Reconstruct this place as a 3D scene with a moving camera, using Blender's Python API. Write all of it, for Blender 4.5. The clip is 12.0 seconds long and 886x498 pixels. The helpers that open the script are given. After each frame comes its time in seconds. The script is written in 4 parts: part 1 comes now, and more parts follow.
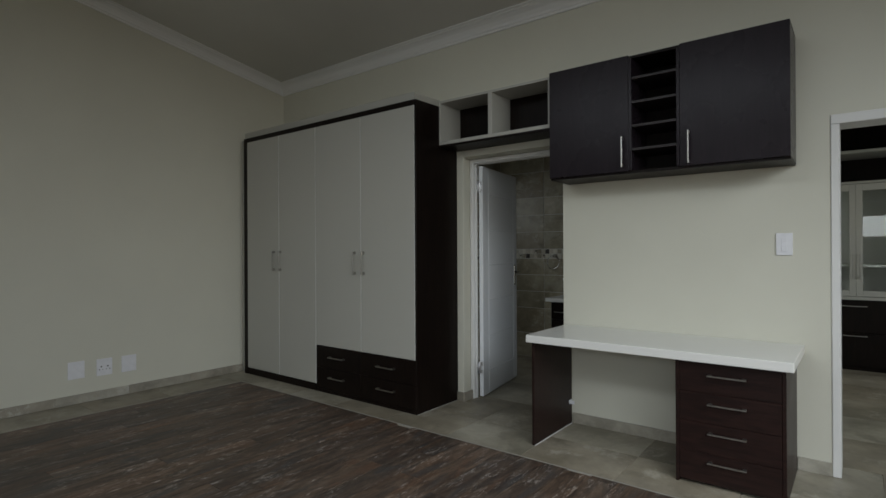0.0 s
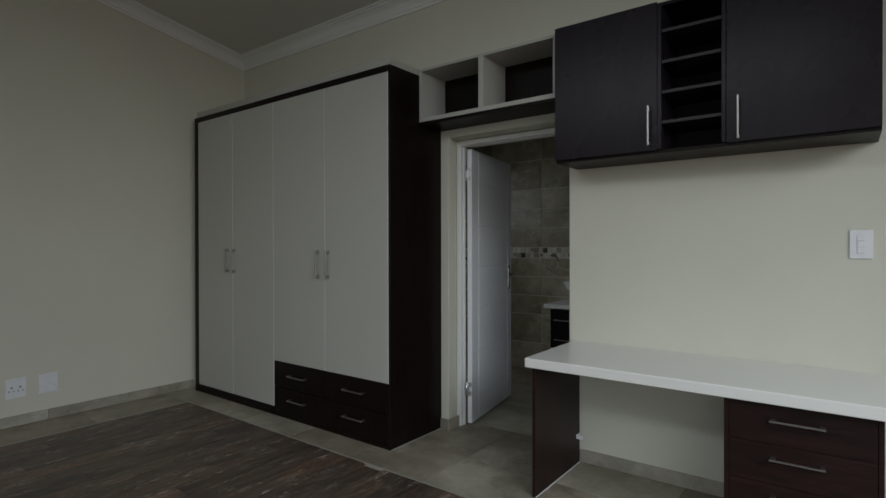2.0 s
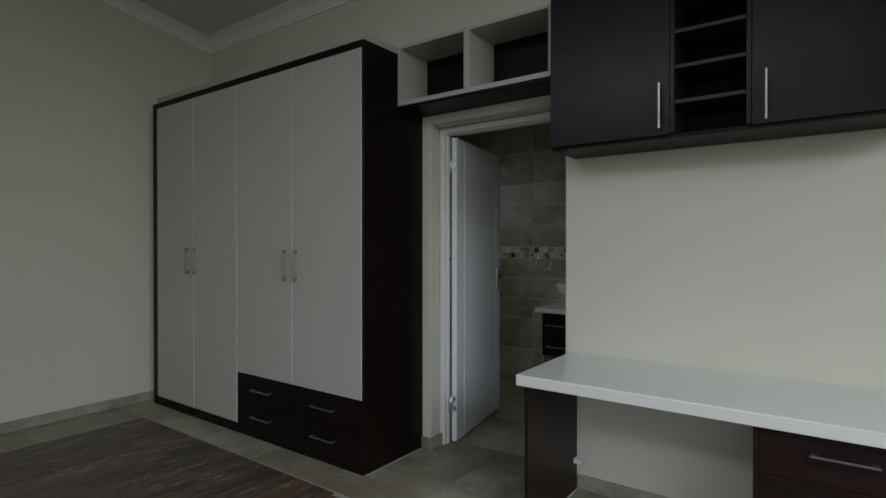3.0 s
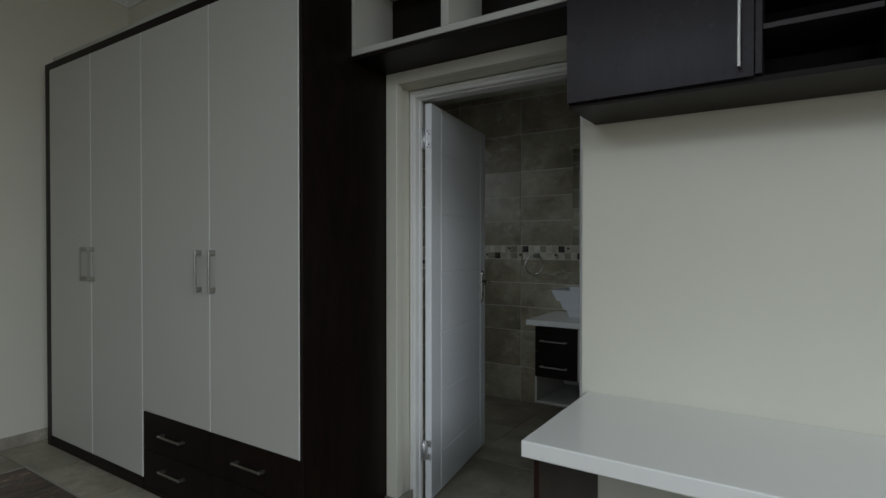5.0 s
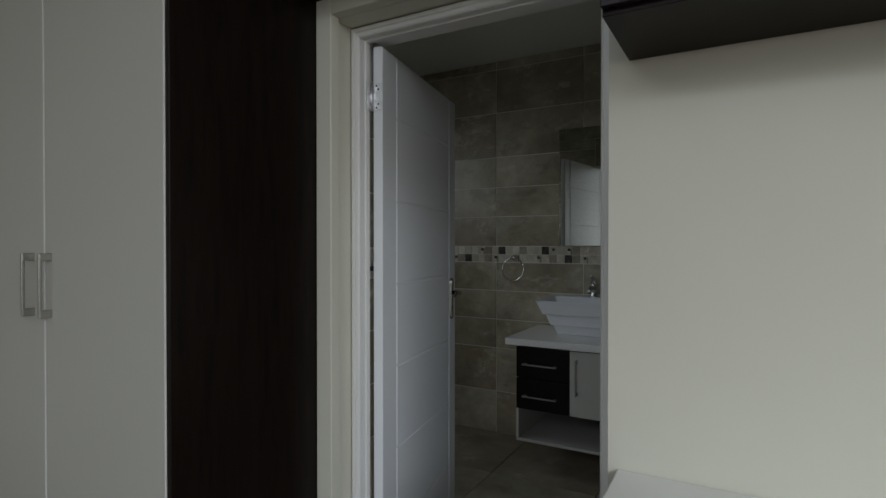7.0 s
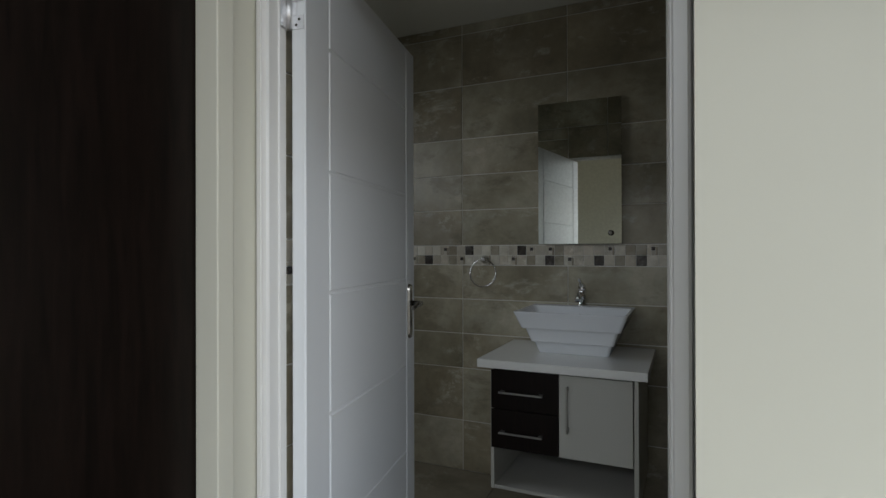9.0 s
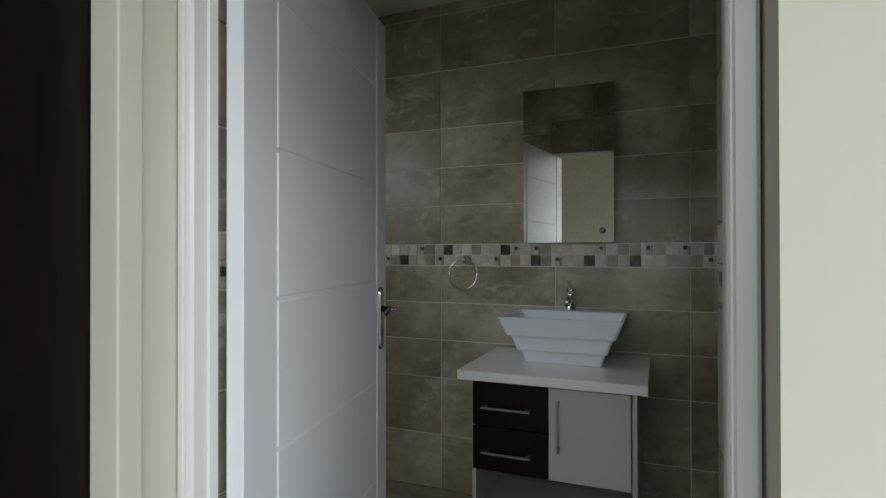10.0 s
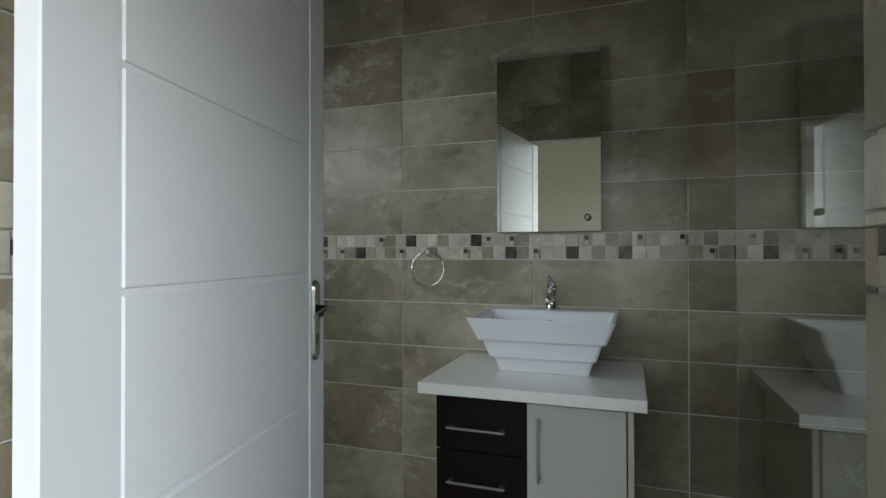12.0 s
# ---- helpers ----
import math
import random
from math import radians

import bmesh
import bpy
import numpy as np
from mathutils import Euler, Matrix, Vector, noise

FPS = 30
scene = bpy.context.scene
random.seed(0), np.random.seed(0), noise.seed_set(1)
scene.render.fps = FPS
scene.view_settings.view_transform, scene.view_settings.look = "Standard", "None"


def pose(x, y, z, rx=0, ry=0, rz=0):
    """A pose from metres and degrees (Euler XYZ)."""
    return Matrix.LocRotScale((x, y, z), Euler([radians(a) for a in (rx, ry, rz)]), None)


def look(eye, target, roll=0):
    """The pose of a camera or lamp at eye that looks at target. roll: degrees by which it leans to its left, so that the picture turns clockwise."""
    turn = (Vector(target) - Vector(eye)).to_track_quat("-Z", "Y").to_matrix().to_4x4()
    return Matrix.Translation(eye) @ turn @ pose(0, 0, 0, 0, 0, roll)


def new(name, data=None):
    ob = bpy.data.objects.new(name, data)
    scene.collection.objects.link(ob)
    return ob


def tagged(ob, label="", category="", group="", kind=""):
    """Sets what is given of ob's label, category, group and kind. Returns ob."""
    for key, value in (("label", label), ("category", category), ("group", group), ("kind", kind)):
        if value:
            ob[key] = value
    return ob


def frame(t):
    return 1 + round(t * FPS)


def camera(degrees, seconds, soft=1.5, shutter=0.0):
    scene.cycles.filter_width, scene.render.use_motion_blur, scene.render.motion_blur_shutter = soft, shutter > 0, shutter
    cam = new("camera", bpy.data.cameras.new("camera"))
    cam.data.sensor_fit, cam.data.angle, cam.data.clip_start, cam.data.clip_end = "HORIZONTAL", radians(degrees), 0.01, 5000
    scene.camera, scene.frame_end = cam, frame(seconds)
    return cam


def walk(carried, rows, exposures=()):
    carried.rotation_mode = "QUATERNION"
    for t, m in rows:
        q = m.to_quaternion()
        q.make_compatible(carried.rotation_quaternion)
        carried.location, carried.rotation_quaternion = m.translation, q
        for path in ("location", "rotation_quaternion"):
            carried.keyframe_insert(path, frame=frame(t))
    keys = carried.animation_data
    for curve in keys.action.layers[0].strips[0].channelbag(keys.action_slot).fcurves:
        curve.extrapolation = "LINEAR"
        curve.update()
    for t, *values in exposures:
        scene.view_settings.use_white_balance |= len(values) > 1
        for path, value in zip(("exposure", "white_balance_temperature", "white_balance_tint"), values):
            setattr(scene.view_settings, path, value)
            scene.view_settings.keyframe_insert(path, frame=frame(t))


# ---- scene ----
cam = camera(79.6, 12.0)
PATH = [
    (0, (0.981, 0.736, 1.306), (-0.251, 2.311, 1.309), -0.3),
    (0.5, (0.853, 0.866, 1.302), (-0.368, 2.45, 1.303), -0.2),
    (1, (0.761, 1.031, 1.302), (-0.458, 2.617, 1.301), -0.1),
    (1.5, (0.666, 1.207, 1.32), (-0.549, 2.796, 1.314), -0.2),
    (2, (0.571, 1.379, 1.323), (-0.635, 2.975, 1.313), -0.1),
    (2.5, (0.459, 1.564, 1.33), (-0.73, 3.172, 1.319), -0.1),
    (3, (0.373, 1.717, 1.322), (-0.798, 3.338, 1.309), -0.0),
    (5, (-0.096, 2.405, 1.326), (-1.19, 4.079, 1.306), -0.0),
    (5.5, (-0.204, 2.593, 1.321), (-1.273, 4.283, 1.301), 0.1),
    (6, (-0.287, 2.754, 1.317), (-1.334, 4.458, 1.299), 0.0),
    (6.5, (-0.386, 2.923, 1.322), (-1.407, 4.642, 1.303), 0.1),
    (7, (-0.488, 3.066, 1.323), (-1.469, 4.809, 1.305), 0.0),
    (7.5, (-0.573, 3.211, 1.311), (-1.513, 4.976, 1.297), -0.2),
    (9.5, (-0.864, 3.752, 1.273), (-1.657, 5.588, 1.284), -0.1),
    (10, (-0.908, 3.864, 1.269), (-1.661, 5.717, 1.28), -0.1),
    (10.5, (-0.95, 3.973, 1.265), (-1.666, 5.841, 1.275), -0.1),
    (11, (-0.962, 4.076, 1.249), (-1.662, 5.95, 1.262), -0.1),
    (11.5, (-0.983, 4.156, 1.238), (-1.659, 6.038, 1.252), -0.1),
    (12, (-0.996, 4.227, 1.223), (-1.657, 6.115, 1.239), -0.1),
]

walk(cam, [(t, look(eye, target, roll)) for t, eye, target, roll in PATH],
     [(0.0, -0.22, 6560, 11.0), (3.0, -0.32, 6380, 11.0), (5.5, -0.2, 6280, 10.0), (7.5, 0.03, 6480, 13.0), (9.5, 0.72, 6480, 12.5), (10.5, 1.04, 6430, 11.0), (12.0, 1.50, 6420, 9.5)])

# ---- light ----
world = bpy.data.worlds.new("sky")
scene.world = world
world.use_nodes = True
wn = world.node_tree.nodes
sky = wn.new("ShaderNodeTexSky")
sky.sky_type, sky.sun_disc = "NISHITA", False
sky.sun_elevation, sky.sun_rotation = radians(40), radians(120)
world.node_tree.links.new(sky.outputs[0], wn["Background"].inputs[0])
wn["Background"].inputs[1].default_value = 0.1


def sky_lamp(name, m, sx, sy, watts, colour, spread):
    """The sky's light in a window opening."""
    lamp = bpy.data.lights.new(name, "AREA")
    lamp.shape, lamp.size, lamp.size_y, lamp.energy, lamp.color = "RECTANGLE", sx, sy, watts, colour
    lamp.spread = radians(spread)
    ob = new(name, lamp)
    ob.matrix_world = m
    return ob


# ---- plan (metres) ----
WX = -4.318            # west wall, inner face
EX = 2.75              # east wall, inner face
SY = -1.2              # south wall, inner face
NY = 4.495             # north wall, bedroom face
NB = 4.69              # north wall, bathroom face
BY = 6.503             # bathroom north wall, tile face
BWX, BEX = -2.95, 0.42 # bathroom west and east tile faces
CEIL, BCEIL = 3.215, 2.6   # bedroom ceiling at the north wall; it rises southwards
RAKE = 0.168
CLL, CLR, CLB, CLT = -3.5, 0.6, 3.35, 3.98   # clerestory in the south wall
OPL, OPR, OPT = -1.722, -0.794, 2.10      # bathroom doorway in the plaster
D2L, D2R, D2T = 0.862, 1.76, 2.058        # second doorway
WINL, WINR, WINB, WINT = -1.0, 2.4, 1.5, 2.12
GDL, GDR, GDT = -0.9, 3.3, 3.34                # glazed door in the east wall
BWL, BWR, BWB, BWT = 4.95, 5.75, 1.309, 2.24  # window in the bathroom west wall

DAY = (0.89, 0.97, 1.01)
sky_lamp("window_skylight", look(((WINL + WINR) / 2, SY - 0.06, (WINB + WINT) / 2), ((WINL + WINR) / 2 - 1.2, 4, -0.7)), WINR - WINL - 0.1, WINT - WINB - 0.1, 10, DAY, 95)
sky_lamp("clerestory_skylight", look(((CLL + CLR) / 2, SY - 0.06, (CLB + CLT) / 2), ((CLL + CLR) / 2 + 0.9, 4.4, 0.2)), CLR - CLL - 0.1, CLT - CLB - 0.1, 9, DAY, 76)
sky_lamp("glazed_door_skylight", look((EX + 0.06, (GDL + GDR) / 2, 2.62), (-0.3, 2.45, -1.25)), GDR - GDL - 0.1, 1.36, 84, DAY, 118)
sky_lamp("bathroom_skylight", look((BWX - 0.06, (BWL + BWR) / 2, (BWB + BWT) / 2), (-1.6, 5.55, 0.5)), BWR - BWL - 0.1, BWT - BWB - 0.1, 3.1, DAY, 168)
sky_lamp("dressing_skylight", look((EX + 0.06, 6.2, 1.6), (0.6, 6.6, 0.6)), 1.5, 1.0, 12, DAY, 140)


# ---- materials ----
def material(name):
    m = bpy.data.materials.new(name)
    m.use_nodes = True
    nt = m.node_tree
    return m, nt, nt.nodes["Principled BSDF"]


def node(nt, kind, **inputs):
    n = nt.nodes.new(kind)
    for k, v in inputs.items():
        n.inputs[k.replace("_", " ")].default_value = v
    return n


def ramp(nt, fac, stops):
    r = nt.nodes.new("ShaderNodeValToRGB")
    e = r.color_ramp.elements
    while len(e) < len(stops):
        e.new(0.5)
    for el, (p, c) in zip(e, stops):
        el.position, el.color = p, (*c, 1)
    nt.links.new(fac, r.inputs[0])
    return r.outputs[0]


def coords(nt, scale=(1, 1, 1), per_object=False):
    tc = nt.nodes.new("ShaderNodeTexCoord")
    mp = nt.nodes.new("ShaderNodeMapping")
    mp.inputs["Scale"].default_value = scale
    nt.links.new(tc.outputs["Object"], mp.inputs[0])
    if per_object:
        oi = nt.nodes.new("ShaderNodeObjectInfo")
        mul = nt.nodes.new("ShaderNodeVectorMath")
        mul.operation = "SCALE"
        mul.inputs[0].default_value = (37.0, 53.0, 71.0)
        nt.links.new(oi.outputs["Random"], mul.inputs["Scale"])
        nt.links.new(mul.outputs[0], mp.inputs["Location"])
    return mp.outputs[0]


def mix(nt, a, b, fac, mode="MIX"):
    n = nt.nodes.new("ShaderNodeMix")
    n.data_type, n.blend_type = "RGBA", mode
    for sock, v in ((n.inputs[6], a), (n.inputs[7], b), (n.inputs[0], fac)):
        if isinstance(v, (int, float)):
            sock.default_value = v
        elif isinstance(v, tuple):
            sock.default_value = (*v, 1)
        else:
            nt.links.new(v, sock)
    return n.outputs[2]


def noise_tex(nt, vec, scale, detail=4, rough=0.55, distort=0.0):
    n = node(nt, "ShaderNodeTexNoise", Scale=scale, Detail=detail, Roughness=rough, Distortion=distort)
    nt.links.new(vec, n.inputs["Vector"])
    return n.outputs["Fac"]


def bump(nt, bsdf, height, strength, distance=0.002):
    b = node(nt, "ShaderNodeBump", Strength=strength, Distance=distance)
    nt.links.new(height, b.inputs["Height"])
    nt.links.new(b.outputs[0], bsdf.inputs["Normal"])


def painted(name, base, rough, var=0.06, grain=0.15, grain_scale=220.0, coat=0.0):
    """Paint with a slight unevenness of tone and a fine roller grain."""
    m, nt, b = material(name)
    v = coords(nt)
    n1 = noise_tex(nt, v, 1.3, 5)
    lo = tuple(c * (1 - var) for c in base)
    hi = tuple(min(1, c * (1 + var)) for c in base)
    nt.links.new(ramp(nt, n1, [(0.3, lo), (0.7, hi)]), b.inputs["Base Color"])
    b.inputs["Roughness"].default_value = rough
    b.inputs["Coat Weight"].default_value = coat
    n2 = noise_tex(nt, v, grain_scale, 2)
    bump(nt, b, n2, grain, 0.001)
    return m


def wood_dark(name, lo, hi, rough, stretch=(9.0, 9.0, 0.8), spec=0.5):
    """Dark wood-grain foil, grain along the axis with the small scale."""
    m, nt, b = material(name)
    v = coords(nt, stretch)
    g = noise_tex(nt, v, 6.0, 8, 0.65, 0.6)
    nt.links.new(ramp(nt, g, [(0.35, lo), (0.65, hi)]), b.inputs["Base Color"])
    smear = noise_tex(nt, coords(nt), 3.0, 4)
    rr = nt.nodes.new("ShaderNodeMapRange")
    rr.inputs["To Min"].default_value, rr.inputs["To Max"].default_value = rough - 0.05, rough + 0.06
    nt.links.new(smear, rr.inputs[0])
    nt.links.new(rr.outputs[0], b.inputs["Roughness"])
    b.inputs["Specular IOR Level"].default_value = spec
    bump(nt, b, g, 0.04, 0.0006)
    return m


def metal(name, colour, rough):
    m, nt, b = material(name)
    v = coords(nt)
    n = noise_tex(nt, v, 90.0, 3)
    nt.links.new(ramp(nt, n, [(0.3, tuple(c * 0.88 for c in colour)), (0.7, colour)]), b.inputs["Base Color"])
    b.inputs["Metallic"].default_value, b.inputs["Roughness"].default_value = 1.0, rough
    return m


def stone_tile(name, dark, mid, light, rough, per_object=True, scale=2.2):
    """Cloudy cement-look porcelain with pale chalky blotches."""
    m, nt, b = material(name)
    v = coords(nt, (1, 1, 1), per_object)
    big = noise_tex(nt, v, scale, 6, 0.6, 0.25)
    fine = noise_tex(nt, v, 14.0, 8, 0.7)
    base = ramp(nt, big, [(0.28, dark), (0.5, mid), (0.75, light)])
    oi = nt.nodes.new("ShaderNodeObjectInfo")
    tint = ramp(nt, oi.outputs["Random"], [(0.0, (0.84, 0.80, 0.75)), (0.5, (0.98, 0.97, 0.95)), (1.0, (1.10, 1.12, 1.12))])
    base = mix(nt, base, tint, 1.0, "MULTIPLY")
    flat = coords(nt, (1, 1, 2.0), per_object)
    blot = noise_tex(nt, flat, 3.1, 9, 0.72, 0.35)
    mask = ramp(nt, blot, [(0.57, (0, 0, 0)), (0.65, (0.85, 0.85, 0.85))])
    base = mix(nt, base, light, mask)
    # chipped, crusty patches gathered in places
    crust = ramp(nt, noise_tex(nt, v, 24.0, 7, 0.75, 0.2), [(0.50, (0, 0, 0)), (0.56, (1, 1, 1))])
    spots = ramp(nt, noise_tex(nt, v, 2.6, 3, 0.5, 0.5), [(0.58, (0, 0, 0)), (0.68, (0.7, 0.7, 0.7))])
    base = mix(nt, base, tuple(c * 1.12 for c in light), mix(nt, crust, spots, 1.0, "MULTIPLY"))
    rust = ramp(nt, noise_tex(nt, flat, 4.0, 8, 0.7, 0.3), [(0.36, (0.5, 0.5, 0.5)), (0.46, (0, 0, 0))])
    base = mix(nt, base, tuple(c * 0.8 for c in dark), rust)
    smoke = noise_tex(nt, v, 1.4, 5, 0.6, 0.3)
    base = mix(nt, base, ramp(nt, smoke, [(0.36, (0.74, 0.74, 0.73)), (0.64, (1.14, 1.14, 1.14))]), 1.0, "MULTIPLY")
    streak = ramp(nt, fine, [(0.35, (0.85, 0.85, 0.85)), (0.65, (1.06, 1.06, 1.06))])
    base = mix(nt, base, streak, 1.0, "MULTIPLY")
    nt.links.new(base, b.inputs["Base Color"])
    rr = nt.nodes.new("ShaderNodeMapRange")
    rr.inputs["To Min"].default_value, rr.inputs["To Max"].default_value = rough - 0.08, rough + 0.12
    nt.links.new(fine, rr.inputs[0])
    nt.links.new(rr.outputs[0], b.inputs["Roughness"])
    bump(nt, b, fine, 0.08, 0.001)
    return m


def plank_wood(name):
    """Distressed vinyl plank: dark brown with rust, slate and pale scuffs along the grain (local x)."""
    m, nt, b = material(name)
    v = coords(nt, (2.0, 11.0, 11.0), True)
    g1 = noise_tex(nt, v, 2.0, 9, 0.68, 0.7)
    base = ramp(nt, g1, [(0.32, (0.036, 0.026, 0.021)), (0.45, (0.074, 0.052, 0.040)), (0.56, (0.115, 0.081, 0.060)), (0.70, (0.18, 0.14, 0.11))])
    g2 = noise_tex(nt, coords(nt, (1.1, 4.5, 4.5), True), 1.7, 4, 0.55, 0.6)
    rust = ramp(nt, g2, [(0.54, (0, 0, 0)), (0.66, (0.6, 0.6, 0.6))])
    base = mix(nt, base, (0.125, 0.066, 0.040), rust)
    slate = ramp(nt, g2, [(0.34, (0.7, 0.7, 0.7)), (0.45, (0, 0, 0))])
    base = mix(nt, base, (0.060, 0.060, 0.062), slate)
    # pale worn patches: short streaks, gathered in places
    g3 = noise_tex(nt, coords(nt, (4.5, 22.0, 22.0), True), 2.6, 9, 0.76, 1.2)
    g5 = noise_tex(nt, coords(nt, (1.5, 5.0, 5.0), True), 2.3, 3, 0.5)
    scuff = ramp(nt, g3, [(0.535, (0, 0, 0)), (0.60, (1, 1, 1))])
    where = ramp(nt, g5, [(0.50, (0, 0, 0)), (0.60, (1, 1, 1))])
    base = mix(nt, base, (0.42, 0.39, 0.36), mix(nt, scuff, where, 1.0, "MULTIPLY"))
    g4 = noise_tex(nt, coords(nt, (9.0, 45.0, 45.0), True), 3.0, 6, 0.7)
    fleck = ramp(nt, g4, [(0.4, (0.74, 0.74, 0.74)), (0.6, (1.16, 1.16, 1.16))])
    base = mix(nt, base, fleck, 1.0, "MULTIPLY")
    oi = nt.nodes.new("ShaderNodeObjectInfo")
    tint = ramp(nt, oi.outputs["Random"], [(0.0, (0.76, 0.77, 0.79)), (0.35, (0.92, 0.90, 0.88)), (0.7, (1.08, 1.02, 0.96)), (1.0, (1.32, 1.18, 1.06))])
    base = mix(nt, base, tint, 1.0, "MULTIPLY")
    nt.links.new(base, b.inputs["Base Color"])
    b.inputs["Roughness"].default_value = 0.48
    bump(nt, b, g1, 0.35, 0.002)
    return m


def glass(name, tint=(0.95, 0.98, 0.96)):
    m, nt, b = material(name)
    b.inputs["Base Color"].default_value = (*tint, 1)
    b.inputs["Roughness"].default_value = 0.0
    b.inputs["Transmission Weight"].default_value = 1.0
    b.inputs["IOR"].default_value = 1.45
    return m


def plain(name, colour, rough, metallic=0.0):
    m, nt, b = material(name)
    v = coords(nt)
    n = noise_tex(nt, v, 25.0, 4)
    nt.links.new(ramp(nt, n, [(0.3, tuple(c * 0.93 for c in colour)), (0.7, colour)]), b.inputs["Base Color"])
    b.inputs["Roughness"].default_value, b.inputs["Metallic"].default_value = rough, metallic
    return m


WALL = painted("wall_paint", (0.64, 0.627, 0.535), 0.62, 0.03, 0.09, 160.0)
CEILING = painted("ceiling_paint", (0.66, 0.65, 0.61), 0.8, 0.03)
BATHCEIL = painted("bathroom_ceiling_paint", (0.68, 0.665, 0.59), 0.7, 0.02)
PLASTER = painted("cornice_plaster", (0.80, 0.80, 0.79), 0.55, 0.03)
WHITE = painted("white_enamel", (0.755, 0.75, 0.73), 0.36, 0.02, 0.08, 120.0)
DOORPAINT = painted("door_enamel", (0.76, 0.78, 0.80), 0.48, 0.02, 0.06, 120.0)
CREAM = painted("cream_melamine", (0.455, 0.448, 0.405), 0.45, 0.02, 0.1, 300.0)
EDGEBAND = painted("edge_banding", (0.66, 0.66, 0.63), 0.4, 0.02)
DARK = wood_dark("dark_wood", (0.0046, 0.0029, 0.0021), (0.0105, 0.0060, 0.0045), 0.42, (9.0, 9.0, 0.8), 0.16)
DARKGLOSS = wood_dark("dark_wood_sheen", (0.0148, 0.0108, 0.0138), (0.0205, 0.0150, 0.0190), 0.27, (9.0, 9.0, 0.8), 0.16)
# cabinet's dark wood made paler: light caught on shelf edges, put into the colour
SHELFWOOD_LIT = wood_dark("shelf_wood_lit", (0.024, 0.020, 0.020), (0.036, 0.030, 0.030), 0.4, (0.8, 9.0, 9.0), 0.3)
REDWOOD = wood_dark("dark_red_wood", (0.010, 0.0047, 0.0040), (0.024, 0.0105, 0.0085), 0.40, (0.8, 9.0, 9.0), 0.25)
QUARTZ = painted("white_quartz", (0.78, 0.775, 0.745), 0.22, 0.02, 0.02, 400.0)
NICKEL = metal("satin_nickel", (0.36, 0.345, 0.32), 0.24)
STEEL = metal("brushed_steel", (0.43, 0.415, 0.385), 0.36)
ZINC = metal("zinc", (0.74, 0.74, 0.75), 0.42)
CHROME = metal("chrome", (0.82, 0.82, 0.83), 0.06)
DARKMETAL = metal("dark_metal", (0.13, 0.125, 0.115), 0.25)
CERAMIC = painted("white_ceramic", (0.84, 0.86, 0.89), 0.09, 0.01, 0.0, 60.0)
PLASTIC = plain("white_plastic", (0.80, 0.80, 0.83), 0.3)
BLACK = plain("black_slot", (0.012, 0.012, 0.012), 0.5)
GROUT = plain("pale_grout", (0.76, 0.745, 0.70), 0.8)
FLOORGROUT = plain("floor_grout", (0.37, 0.34, 0.28), 0.85)
TILE = stone_tile("wall_tile", (0.215, 0.186, 0.128), (0.350, 0.312, 0.228), (0.53, 0.495, 0.405), 0.34)
FLOORTILE = stone_tile("floor_tile", (0.195, 0.176, 0.13), (0.31, 0.28, 0.22), (0.42, 0.39, 0.325), 0.40, True, 1.9)
SKIRT = stone_tile("skirting_tile", (0.30, 0.28, 0.235), (0.38, 0.355, 0.30), (0.46, 0.44, 0.39), 0.4, True, 3.0)
PLANK = plank_wood("plank")
GLASS = glass("clear_glass", (0.93, 0.97, 0.95))
GLASSEDGE = plain("ground_glass_edge", (0.30, 0.36, 0.33), 0.3)
MIRROR = metal("mirror_silver", (0.86, 0.9, 0.86), 0.0)
TRIM = plain("floor_trim", (0.34, 0.32, 0.28), 0.5)
GREY = painted("grey_board", (0.42, 0.41, 0.38), 0.5, 0.03)
M_WHITE = stone_tile("mosaic_white", (0.52, 0.48, 0.40), (0.63, 0.59, 0.51), (0.70, 0.66, 0.59), 0.3, True, 20.0)
M_TAN = stone_tile("mosaic_tan", (0.28, 0.24, 0.18), (0.37, 0.33, 0.255), (0.46, 0.42, 0.35), 0.3, True, 20.0)
M_DARK = stone_tile("mosaic_dark", (0.03, 0.025, 0.022), (0.06, 0.05, 0.045), (0.13, 0.12, 0.11), 0.25, True, 20.0)


# ---- builders ----
def add_box(bm, x0, x1, y0, y1, z0, z1, bevel=0.0, seg=1):
    vs = [bm.verts.new((x, y, z)) for z in (z0, z1) for y in (y0, y1) for x in (x0, x1)]
    quads = [(0, 2, 3, 1), (4, 5, 7, 6), (0, 1, 5, 4), (2, 6, 7, 3), (0, 4, 6, 2), (1, 3, 7, 5)]
    fs = [bm.faces.new([vs[i] for i in q]) for q in quads]
    if bevel > 0:
        es = list({e for f in fs for e in f.edges})
        bmesh.ops.bevel(bm, geom=es, offset=bevel, segments=seg, affect="EDGES", profile=0.5, clamp_overlap=True)


def boxes(*specs, bevel=0.0, seg=1):
    bm = bmesh.new()
    for s in specs:
        add_box(bm, *s, bevel=bevel, seg=seg)
    return bm


